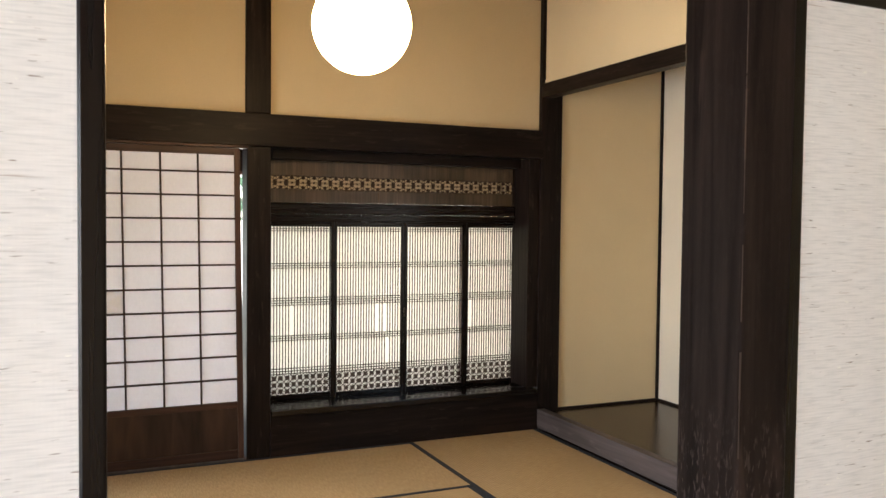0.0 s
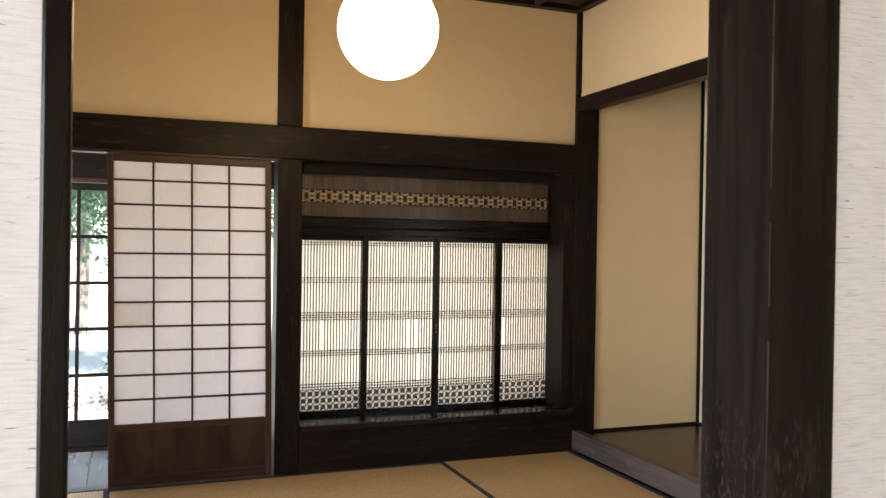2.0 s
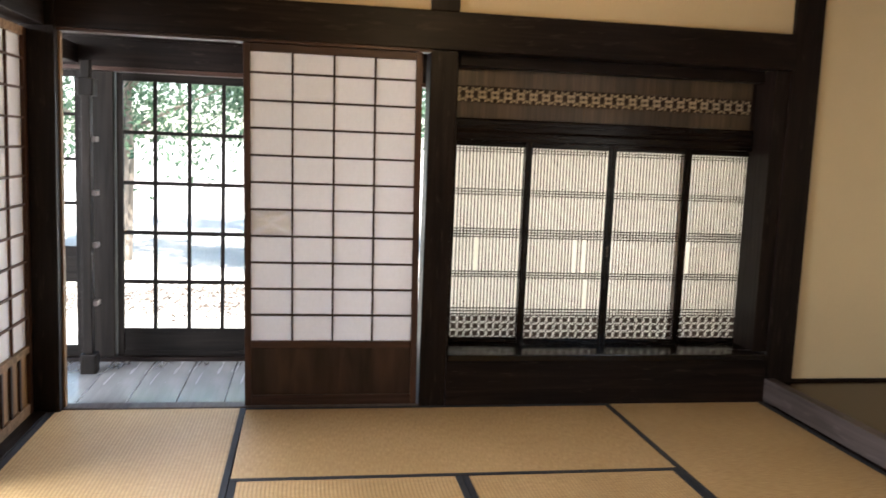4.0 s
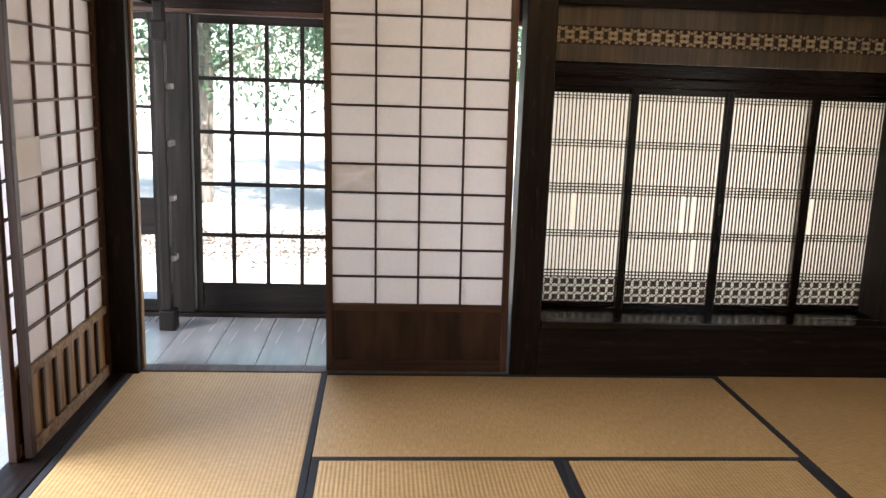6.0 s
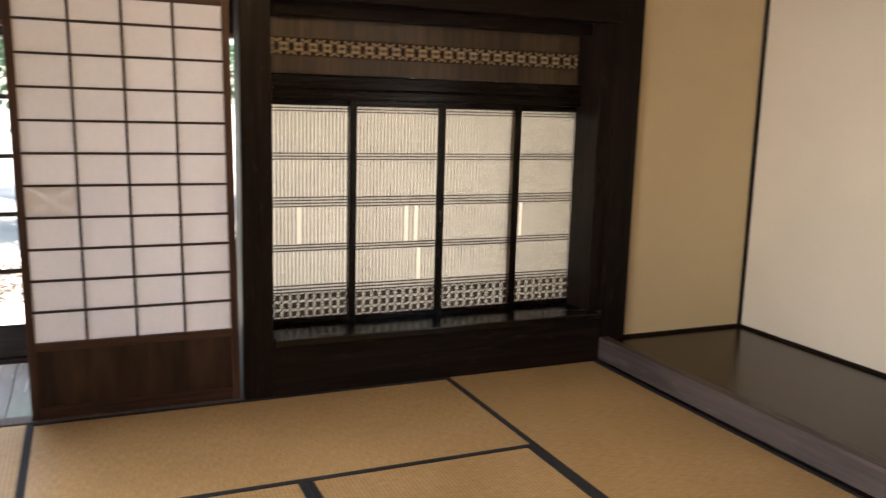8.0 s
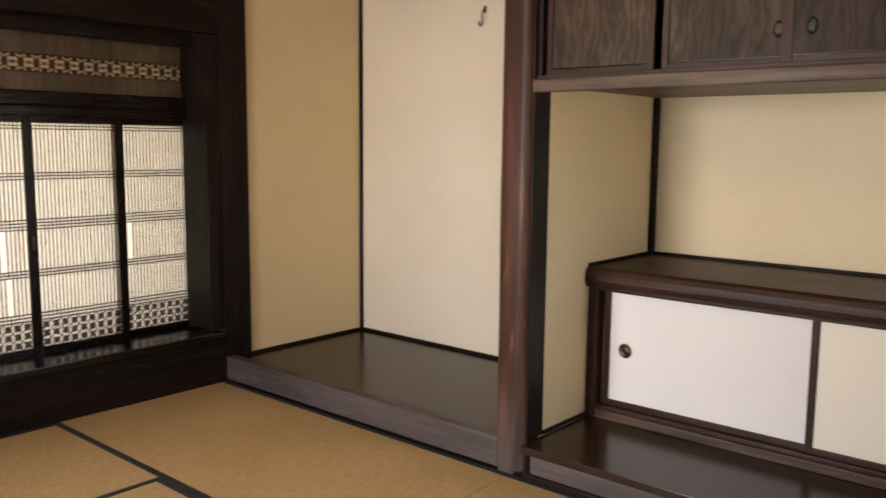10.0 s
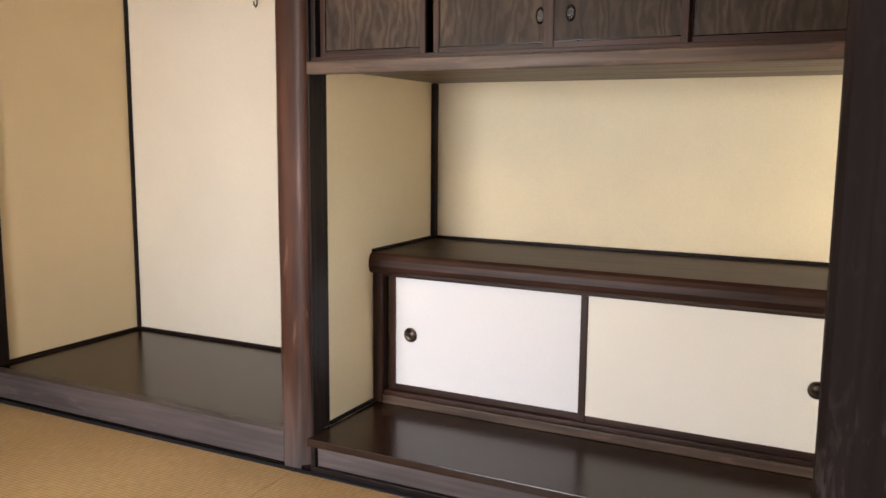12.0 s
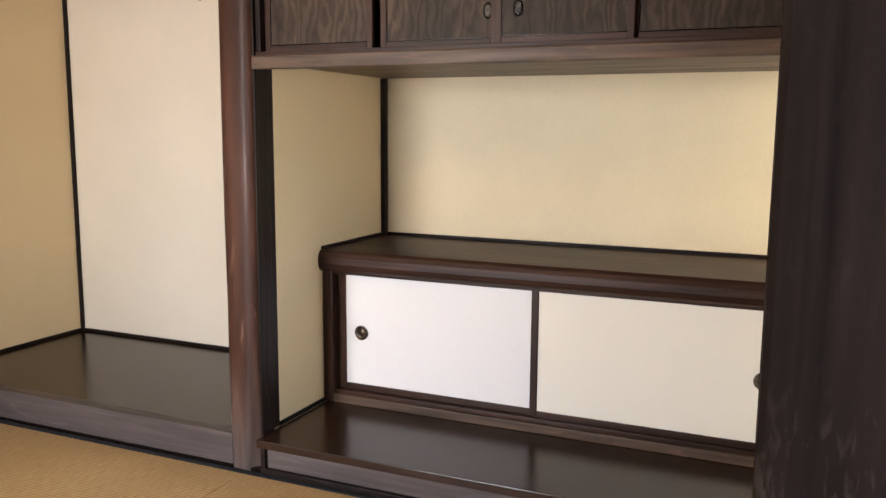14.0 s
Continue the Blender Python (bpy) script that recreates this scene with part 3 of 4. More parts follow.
tagged(part("pierced_band", bm, BAR["x"], tr, "chain of pierced hexagons"), kind="stuff")


def lattice_panel(x0, x1, y, wl, wr, label, lost=()):
    """Low sliding panel: black frame, fine lattice, star band at the foot, cream paper behind. wl, wr: stile widths.
    lost: uprights broken out between two heights."""
    x0, x1 = 0.1 + (x0 - 0.1) * 1.0115, 0.1 + (x1 - 0.1) * 1.0115
    zb, zt = 0.299, 1.293
    t = thing("lattice_window_panel", label, "window panel", (x0, y, 0.2705), "sliding panels of the low window")
    w, o = x1 - x0, -0.2705
    b, h = zb + o, zt + o
    part("stile", box(-wl, 0, 0, 0.024, 0.0, 1.087, 0.003), LACQ["z"], t)
    part("stile", box(w, w + wr, 0, 0.024, 0.0, 1.087, 0.003), LACQ["z"], t)
    part("top_rail", box(0, w, 0.001, 0.023, h, 1.087, 0.003), LACQ["x"], t)
    part("bottom_rail", box(0, w, 0.001, 0.023, 0.0, b, 0.003), LACQ["x"], t)
    band = 0.418 + o
    n = max(8, round(w / 0.0174))
    part("paper", box(0, w, 0.0165, 0.0171, b, h), SHOIN_PAPER, t, "cream translucent paper")
    whole = mesh_of("upright_bar", box(-0.0025, 0.0025, 0.007, 0.0145, band, h), BAR["z"])
    gaps = {}
    for k, z0, z1 in lost:
        gaps.setdefault(k, []).append((z0 + o, z1 + o))
    for k in range(1, n):
        if k not in gaps:
            piece("upright_bar", whole, t, w * k / n)
            continue
        low = band
        for z0, z1 in sorted(gaps[k]) + [(h, h)]:
            part("upright_bar", box(w * k / n - 0.0025, w * k / n + 0.0025, 0.007, 0.0145, low, z0), BAR["z"], t)
            low = z1
    hb = mesh_of("cross_bar", box(0, w, 0.0062, 0.0142, -0.0024, 0.0024), BAR["x"])
    zs = [1.281, 1.268] + [c + s for c in (1.062, 0.634) for s in (0.0135, 0, -0.0135)] + [0.850 + s for s in (0.021, 0.007, -0.007, -0.021)] + [0.4535, 0.438, 0.4225]
    for z in zs:
        piece("cross_bar", hb, t, 0, 0, z + o)
    # star band
    m = max(6, round(w / 0.0405))
    pw, ph = w / m, (band - b) / 3
    bm = bmesh.new()
    for i in range(m):
        for j in range(3):
            cx, cz = pw * (i + 0.5), b + ph * (j + 0.5)
            polygon_plate(bm, cx, cz, 0.0178, 0.0178, 4, 0.007, 0.0125, 0.5)
            for s in (-1, 1):
                strip(bm, cx - pw / 2, cz - s * ph / 2, cx + pw / 2, cz + s * ph / 2, 0.0048, 0.0075, 0.0120)
            for s in (-0.0075, 0.0, 0.0075):
                strip(bm, cx - pw / 2, cz + s, cx + pw / 2, cz + s, 0.0026, 0.0078, 0.0117)
                strip(bm, cx + s, cz - ph / 2, cx + s, cz + ph / 2, 0.0026, 0.0079, 0.0116)
    tagged(part("star_band", bm, BAR["x"], t, "pierced band of small stars"), kind="stuff")
    return t


lattice_panel(1.004, 1.352, 0.211, 0.007, 0.040, "black-framed lattice panel with one broken upright", ((7, 0.648, 0.829),))
lattice_panel(1.390, 1.795, 0.185, 0.038, 0.022, "black-framed lattice panel with several broken uprights", ((15, 0.648, 0.829), (18, 0.648, 0.829), (19, 0.455, 0.620)))
lattice_panel(1.838, 2.213, 0.185, 0.021, 0.036, "black-framed lattice panel with cream paper")
lattice_panel(2.248, 2.588, 0.211, 0.055, 0.010, "narrow black-framed lattice panel with one broken upright", ((2, 0.648, 0.829),))
pull = thing("door_pull", "small dark bronze pull on the window stile", "door pull", (1.8367, 0.1845, 0.795))
part("plate", box(-0.006, 0.006, -0.003, 0.0, -0.055, 0.0, 0.002), METAL, pull)
for z in (-0.012, -0.045):
    smooth(part("stud", lathe([(0.001, z - 0.004), (0.004, z - 0.002), (0.004, z + 0.002), (0.001, z + 0.004)], 10), IRON, pull)).location.y = -0.004

# ---- main alcove ----
struct("alcove_wall_north", box(2.8485, BACK_X + 0.06, 0.02, 0.16, 0.08, 2.90), PLASTER, "ochre clay plaster side wall of the alcove", "wall")
struct("wall_east", box(BACK_X, BACK_X + 0.10, -1.80, 0.0195, -0.06, 2.90), PLASTER_PALE, "pale cream plaster back wall of the alcove", "wall")
struct("wall_east_second", box(BACK_X, BACK_X + 0.10, -3.80, -1.8005, -0.06, 2.90), PLASTER_YELLOW, "yellowed cream plaster back wall of the second alcove", "wall")
struct("alcove_floor", box(2.745, BACK_X - 0.002, -1.80, 0.0185, 0.07, 0.106, 0.003), FLOORGLOSS, "polished dark board floor of the alcove", "floor")
struct("alcove_sill", box(TOKO_X + 0.002, 2.744, -1.735, -0.0005, 0.012, 0.129, 0.004), GREYWOOD["y"], "greyed timber front sill of the alcove", "sill")
# Black strip draws the shade below the sill and alcove floor.
struct("alcove_sill_shadow_strip", box(TOKO_X + 0.006, 2.75, -3.543, -0.0005, -0.06, 0.0115), LACQ["y"], "black strip standing in for the shade under the alcove sill", "trim")
struct("alcove_trim_north", box(2.849, BACK_X - 0.014, 0.008, 0.0195, 0.1065, 0.122, 0.002), BEAM["x"], "thin dark trim along the alcove floor", "trim")
struct("alcove_trim_east", box(BACK_X - 0.013, BACK_X - 0.0005, -1.75, 0.0195, 0.1065, 0.122, 0.002), BEAM["y"], "thin dark trim along the alcove floor", "trim")
struct("alcove_corner_strip", box(BACK_X - 0.017, BACK_X - 0.0006, 0.002, 0.0196, 0.1225, 2.89, 0.002), BEAM["z"], "thin dark upright strip in the alcove corner", "trim")
struct("alcove_lintel", box(2.692, 2.775, -1.715, -0.001, 2.125, 2.214, 0.005), BEAM["y"], "dark timber lintel across the alcove", "beam")
struct("alcove_upper_wall", box(2.715, 2.765, -3.56, -0.0005, 2.2145, 2.90), PLASTER, "ochre clay plaster above the alcove lintel", "wall")
struct("crown_east", box(2.655, 2.714, -3.54, -0.036, CEIL - 0.022, CEIL + 0.01, 0.004), BEAM["y"], "dark timber cornice strip under the ceiling", "trim")

# alcove pillar: rounded shaft with a flat cut near its foot
bm = bmesh.new()
n = 28
rows = []
for z in (-0.06, 0.0, 0.10, 0.22, 0.34, 0.46, 0.60, 0.9, 1.2, 1.5, 1.8, 2.1, 2.4, CEIL):
    ring = []
    for k in range(n):
        a = 2 * math.pi * k / n
        c, s = math.cos(a), math.sin(a)
        p = 4.5
        r = 1.0 / (abs(c) ** p + abs(s) ** p) ** (1 / p)
        wob = 1 + 0.018 * math.sin(3.1 * z + 2 * a) + 0.012 * math.sin(9 * z + 5 * a)
        x, y = 0.060 * r * c * wob, 0.066 * r * s * wob
        cut = max(0.0, min(1.0, (0.42 - z) / 0.36))
        q = (-x - y) / math.sqrt(2)
        lim = 0.078 - 0.020 * cut
        if q > lim:
            x, y = x + (q - lim) / math.sqrt(2), y + (q - lim) / math.sqrt(2)
        ring.append(bm.verts.new((x, y, z)))
    rows.append(ring)
for a, b in zip(rows, rows[1:]):
    for k in range(n):
        bm.faces.new((a[k], a[(k + 1) % n], b[(k + 1) % n], b[k]))
bm.faces.new(rows[0][::-1])
bm.faces.new(rows[-1])
pil = struct("alcove_pillar", bm, REDWOOD, "red-brown polished timber pillar between the alcoves", "pillar")
smooth(pil).location = (2.746, -1.783, 0)
br = thing("pillar_bracket", "dark wooden block on the alcove pillar", "bracket", (2.71, -1.7155, 1.74))
part("block", box(-0.02, 0.028, 0.0, 0.018, 0.0, 0.115, 0.004), BEAM["z"], br)

hook = thing("scroll_hook", "small iron hanging hook on the alcove wall", "hook", (BACK_X, -0.885, 1.86))
cu = bpy.data.curves.new("hook_wire", "CURVE")
cu.dimensions, cu.bevel_depth, cu.bevel_resolution = "3D", 0.004, 3
sp = cu.splines.new("POLY")
pts = [(0.0, 0, 0.03), (-0.02, 0, 0.03), (-0.026, 0, 0.0), (-0.026, 0, -0.04), (-0.036, 0, -0.055), (-0.048, 0, -0.045), (-0.05, 0, -0.03)]
sp.points.add(len(pts) - 1)
for p, c in zip(sp.points, pts):
    p.co = (*c, 1)
cu.materials.append(IRON)
wire = new("wire", cu)
wire.parent = hook
part("plate", box(-0.004, 0.0, -0.008, 0.008, 0.015, 0.05, 0.001), IRON, hook)

# ---- second alcove: shelf, cupboards above, low cabinet ----
struct("alcove_partition", box(2.801, BACK_X - 0.0005, PART_Y, -1.7605, 0.0, 2.90), PLASTER, "ochre clay plaster partition between the alcoves", "wall")
struct("partition_end_board", box(2.780, 2.826, PART_Y - 0.004, -1.765, 0.1285, 2.90, 0.002), BEAM["z"], "black timber edge board of the partition", "trim")
struct("pillar_side_board", box(2.706, 2.7795, -1.8553, -1.848, 0.1285, CEIL, 0.001), BEAM["z"], "black timber board against the pillar side", "trim")
struct("alcove_board_floor", box(TOKO_X - 0.018, BACK_X - 0.002, -3.535, PART_Y - 0.014, 0.100, 0.128, 0.002), FLOORGLOSS, "polished dark board floor of the second alcove", "floor")
struct("alcove_kick_board", box(TOKO_X + 0.020, TOKO_X + 0.040, -3.535, -1.872, 0.012, 0.0995, 0.002), GREYWOOD["y"], "blue-grey worn board under the alcove floor edge", "trim")
struct("alcove_board_stub", box(TOKO_X + 0.004, TOKO_X + 0.040, -1.8715, -1.8545, -0.06, 0.0995, 0.002), BEAM["z"], "dark timber stub under the alcove floor", "trim")
struct("alcove_board_rail", box(TOKO_X + 0.0005, TOKO_X + 0.0195, -3.535, -1.8545, -0.06, 0.018, 0.003), BEAM["y"], "dark timber rail beside the mats", "trim")
struct("partition_trim", box(2.8265, 3.133, PART_Y - 0.011, PART_Y - 0.0005, 0.1285, 0.142, 0.002), BEAM["x"], "thin dark trim along the partition", "trim")
struct("alcove_corner_strip_south", box(BACK_X - 0.03, BACK_X - 0.0006, PART_Y - 0.022, PART_Y - 0.0005, 0.7425, 1.4255, 0.002), BEAM["z"], "dark upright strip in the alcove corner", "trim")
struct("cabinet_wall_trim", box(BACK_X - 0.012, BACK_X - 0.0006, -3.55, PART_Y - 0.0225, 0.7425, 0.755, 0.002), BEAM["y"], "thin dark trim along the cabinet top", "trim")
struct("cabinet_side_trim", box(3.13, BACK_X - 0.031, PART_Y - 0.011, PART_Y - 0.0005, 0.7425, 0.755, 0.002), BEAM["x"], "thin dark trim along the cabinet top", "trim")

cab = thing("low_cabinet", "dark brown low cabinet with white paper sliding doors", "cabinet", (3.16, PART_Y - 0.0005, 0.1285))
CL = 1.69
bm = bmesh.new()
prof = [(-0.036, 0.5315), (-0.047, 0.541), (-0.053, 0.562), (-0.052, 0.587), (-0.045, 0.603), (-0.031, 0.6135), (0.498, 0.6135), (0.498, 0.5315)]
a = [bm.verts.new((x, 0.0, z)) for x, z in prof]
b = [bm.verts.new((x, -CL, z)) for x, z in prof]
bm.faces.new(a)
bm.faces.new(b[::-1])
for k in range(len(prof)):
    bm.faces.new((a[k], b[k], b[(k + 1) % len(prof)], a[(k + 1) % len(prof)]))
bmesh.ops.recalc_face_normals(bm, faces=bm.faces)
part("top", bm, CABTOP, cab, "dark polished top with a rounded front edge")
part("upper_rail", box(-0.016, 0.03, -CL, -0.0455, 0.518, 0.531, 0.003), CABTOP, cab)
part("side_stile", box(-0.026, 0.03, -0.045, -0.001, 0.0, 0.531, 0.006), CABTOP_Z, cab)
part("lower_rail", box(-0.016, 0.03, -CL, -0.0455, 0.0355, 0.052, 0.003), CABTOP, cab)
part("base_rail", box(-0.026, 0.03, -CL, -0.0455, 0.0, 0.035, 0.004), SHELF, cab, "greyed worn base rail")
part("back_panel", box(0.10, 0.11, -CL, -0.02, 0.0, 0.53), BEAM["y"], cab)


def paper_door(y0, y1, x, knob_y, sheet, label):
    d = part("sliding_door", box(x, x + 0.006, y1, y0, 0.0765, 0.518), sheet, cab, label)
    part("frame", box(x - 0.006, x + 0.008, y0, y0 + 0.026, 0.0525, 0.518, 0.002), CABTOP_Z, d)
    part("frame", box(x - 0.006, x + 0.008, y1 - 0.022, y1, 0.0525, 0.518, 0.002), CABTOP_Z, d)
    part("frame", box(x - 0.0055, x + 0.0075, y1, y0, 0.0525, 0.0765, 0.002), CABTOP, d)
    k = part("finger_pull", lathe([(0.0275, 0.0), (0.0295, 0.003), (0.0275, 0.0055), (0.023, 0.0045), (0.021, 0.001), (0.010, 0.0005), (0.009, 0.0025), (0.001, 0.003)], 28), METAL, d, "round bronze finger pull")
    smooth(k)
    k.location, k.rotation_euler = (x - 0.0005, knob_y, 0.285), (0, -math.pi / 2, 0)


paper_door(-0.085, -0.851, 0.016, -0.153, PAPER_WHITE, "white paper sliding door with a bronze pull")
paper_door(-0.880, -1.661, 0.0, -1.634, PAPER_WARM_LIT, "white paper sliding door with warm light in its colour and a bronze pull")

shelf = thing("wall_shelf", "greyed brown timber shelf board across the second alcove", "shelf", (TOKO_X + 0.006, -1.8555, 1.402))
part("board", box(0.032, 0.96, -1.69, 0.0, 0.024, 0.044, 0.002), SHELF, shelf)
part("front_edge", box(0.0, 0.0318, -1.69, 0.0, 0.0, 0.0442, 0.005), SHELF, shelf)
cup = thing("wall_cupboard", "dark cupboard with four figured wooden sliding doors", "cupboard", (TOKO_X + 0.03, -1.8555, 1.4465))
part("floor_rail", box(0.0, 0.08, -1.69, 0.0, 0.0, 0.014, 0.002), CABTOP, cup)
part("top_rail", box(0.0, 0.08, -1.69, 0.0, 0.52, 0.56, 0.003), CABTOP, cup)
part("end_stile", box(0.004, 0.07, -0.018, 0.0, 0.0145, 0.52, 0.003), BEAM["z"], cup)
part("back_panel", box(0.30, 0.31, -1.69, 0.0, 0.0145, 0.56), BEAM["y"], cup)


def wood_door(y0, y1, x, lab, pull_y=None):
    d = part("sliding_door", box(x + 0.004, x + 0.010, y1 + 0.02, y0 - 0.02, 0.034, 0.505), BURL, cup, lab)
    part("stile", box(x, x + 0.016, y0 - 0.02, y0, 0.0145, 0.519, 0.002), CABTOP_Z, d)
    part("stile", box(x, x + 0.016, y1, y1 + 0.02, 0.0145, 0.519, 0.002), CABTOP_Z, d)
    part("rail", box(x + 0.0005, x + 0.0155, y1 + 0.02, y0 - 0.02, 0.0145, 0.034, 0.002), CABTOP, d)
    part("rail", box(x + 0.0005, x + 0.0155, y1 + 0.02, y0 - 0.02, 0.5, 0.519, 0.002), CABTOP, d)
    part("seam", box(x + 0.003, x + 0.0039, y1 + 0.02, y0 - 0.02, 0.0342, 0.0375), LACQ["y"], d)
    part("seam", box(x + 0.003, x + 0.0039, y0 - 0.0235, y0 - 0.0202, 0.0376, 0.4995), LACQ["z"], d)
    if pull_y is not None:
        k = part("finger_pull", lathe([(0.017, 0.0), (0.0185, 0.002), (0.017, 0.003), (0.015, 0.002), (0.013, 0.001), (0.001, 0.001)], 24), LACQ["z"], d, "oval dark wooden finger pull")
        k.location, k.rotation_euler, k.scale = (x + 0.0038, pull_y, 0.114), (0, -math.pi / 2, 0), (1.35, 0.8, 1)


wood_door(-0.020, -0.425, 0.030, "dark figured wooden sliding door")
wood_door(-0.445, -0.835, 0.046, "figured wooden sliding door with an oval pull", -0.805)
wood_door(-0.835, -1.245, 0.028, "figured wooden sliding door with an oval pull", -0.905)
wood_door(-1.232, -1.66, 0.046, "dark figured wooden sliding door with wavy grain")

# ---- south side: doorway, posts, cloth-covered doors ----
post_south = struct("post_south", box(0.855, 0.950, S_Y0, S_Y1, -0.06, CEIL, 0.005), POST_WORN, "dark scuffed timber post beside the doorway", "post")
rng = np.random.default_rng(12)
bm = bmesh.new()
z = 0.0
while z < 2.6:
    l = rng.uniform(0.012, 0.09)
    wd = rng.uniform(0.0005, 0.0016) * (1.9 if z < 0.7 else 1.2 if z < 1.2 else 1.0)
    add_box(bm, 0.8547, 0.8547 + wd, S_Y0 - 0.0004, S_Y0 + wd, z, z + l)
    z += l + (rng.uniform(0.0, 0.05) if rng.random() < 0.3 else 0.0005)
part("worn_edge", bm, WORN_EDGE, post_south, "pale bared wood along the worn edge")
struct("post_corner_southwest", box(-0.985, -0.85, S_Y0, S_Y1, -0.06, CEIL, 0.006), BEAM["z"], "dark square timber post at the room corner", "post")
struct("post_corner_southeast", box(2.69, 2.82, S_Y0 - 0.01, S_Y1 - 0.001, -0.06, CEIL, 0.006), BEAM["z"], "dark square timber post at the room corner", "post")
bm = box(-0.849, 0.854, S_Y0 - 0.005, S_Y1 + 0.005, HEAD, 1.915, 0.004)
add_box(bm, 0.951, 2.689, S_Y0 - 0.005, S_Y1 + 0.005, HEAD, 1.915, 0.004)
struct("head_beam_south", bm, BEAM["x"], "dark stained timber head beam over the doorway", "beam")
bm = box(-0.849, 0.854, -3.64, -3.58, 1.9155, CEIL + 0.01)
add_box(bm, 0.951, 2.689, -3.64, -3.58, 1.9155, CEIL + 0.01)
struct("wall_south", bm, PLASTER, "ochre clay plaster above the doorway beam", "wall")


def fusuma(x0, x1, y, label, edge=0.030):
    t = thing("fusuma_door", label, "fusuma door", (x0, y, 0.005), "cloth-covered sliding doors")
    w, h = x1 - x0, 1.728
    part("cloth_panel", box(edge - 0.002, w - edge + 0.002, 0.003, 0.021, 0.03, h - 0.04), CLOTH, t, "pale slubbed hemp cloth with flecks")
    part("stile", box(0, edge, 0, 0.024, 0.0, h, 0.004), LACQ["z"], t, "blue-black lacquered edge")
    part("stile", box(w - edge, w, 0, 0.024, 0.0, h, 0.004), LACQ["z"], t, "blue-black lacquered edge")
    part("top_rail", box(edge, w - edge, 0.0005, 0.0235, h - 0.04, h, 0.003), LACQ["x"], t)
    part("bottom_rail", box(edge, w - edge, 0.0005, 0.0235, 0.0, 0.03, 0.003), LACQ["x"], t)
    return t


fusuma(-0.848, 0.004, -3.590, "open sliding door in pale slubbed cloth with black edges")
fusuma(0.978, 1.84, -3.640, "closed sliding door in pale slubbed cloth with black edges")
fusuma(1.81, 2.688, -3.605, "closed sliding door in pale slubbed cloth with black edges")

# ---- west side above the open screens ----
struct("head_beam_west", box(-1.02, -0.872, S_Y1 + 0.006, -0.0305, HEAD, 1.915, 0.004), BEAM["y"], "dark stained timber head beam over the screens", "beam")
# Unseen plain wall, added so west light enters only through the open bay.
struct("wall_west_south", box(-0.965, -0.90, S_Y1 + 0.006, -1.88, 0.0065, HEAD - 0.001), PLASTER, "unseen ochre plaster wall added to block light beside the open screens", "wall")
struct("wall_west", box(-0.965, -0.90, S_Y1 + 0.006, -0.0305, 1.9155, CEIL + 0.01), PLASTER, "ochre clay plaster above the west screens", "wall")

# ---- south room around the camera's start ----
struct("south_room_wall_east", box(2.70, 2.80, -7.4, S_Y0 - 0.011, -0.06, CEIL + 0.01), PLASTER, "ochre clay plaster wall of the adjoining room", "wall")
struct("south_room_wall_south", box(-1.0, 2.70, -7.4, -7.3, -0.06, CEIL + 0.01), PLASTER, "ochre clay plaster wall of the adjoining room", "wall")
bm = box(-1.0, -0.90, -4.3, S_Y0 - 0.001, -0.06, CEIL + 0.01)
add_box(bm, -1.0, -0.90, -7.3, -6.9, -0.06, CEIL + 0.01)
add_box(bm, -1.0, -0.90, -6.9, -4.3, 1.85, CEIL + 0.01)
struct("south_room_wall_west", bm, PLASTER, "ochre clay plaster wall of the adjoining room", "wall")

# ---- veranda ----
veranda = struct("veranda_floor", box(-2.05, 2.9, 0.088, 1.10, -0.20, -0.045), BEAM["x"], "grey polished plank veranda floor", "floor")
struct("veranda_floor_west", box(-2.05, -1.0, -7.4, 0.085, -0.20, -0.016), PLANK, "grey polished plank veranda floor", "floor")
struct("veranda_wall_east", box(2.80, 2.9, 0.161, 1.1, -0.20, 2.02), PLASTER, "ochre plaster wall closing the veranda", "wall")
struct("veranda_head_beam", box(-2.05, 2.80, 0.93, 1.04, 1.648, 1.80, 0.005), BEAM["x"], "dark timber head beam over the glazed doors", "beam")
struct("veranda_head_track", box(-2.05, 2.80, 0.925, 1.045, 1.625, 1.6475, 0.003), FRAME["x"], "brown grooved head track", "trim")
struct("veranda_upper_wall", box(-2.05, 2.80, 0.95, 1.02, 1.8005, 2.02), BEAM["x"], "dark boarding above the glazed doors", "wall")
struct("veranda_threshold", box(-2.05, 2.80, 0.93, 1.06, -0.044, 0.006, 0.004), BEAM["x"], "dark timber threshold under the glazed doors", "threshold")
struct("veranda_cross_beam", box(-1.08, -0.98, 0.062, 0.949, 1.66, 1.76, 0.005), BEAM["y"], "greyed timber tie beam across the veranda", "beam")
struct("veranda_post", box(-0.985, -0.800, 0.945, 1.055, 0.0065, 1.6245, 0.005), SLATE["z"], "dark timber post beside the glazed door", "post")

gd = thing("glazed_door", "dark wooden sliding door with rows of clear glass panes", "glazed door", (-0.790, 0.97, 0.0065))
GW, GH = 0.82, 1.616
part("stile", box(0, 0.034, 0, 0.03, 0, GH, 0.003), SLATE["z"], gd)
part("stile", box(GW - 0.034, GW, 0, 0.03, 0, GH, 0.003), SLATE["z"], gd)
part("top_rail", box(0.034, GW - 0.034, 0.0005, 0.0295, 1.572, GH, 0.003), SLATE["x"], gd)
part("bottom_rail", box(0.034, GW - 0.034, 0.0005, 0.0295, 0.0, 0.03, 0.003), SLATE["x"], gd)
part("skirting_board", box(0.034, GW - 0.034, 0.008, 0.018, 0.03, 0.152), SLATE["x"], gd)
pw, ph = (GW - 0.068) / 4, 1.42 / 5
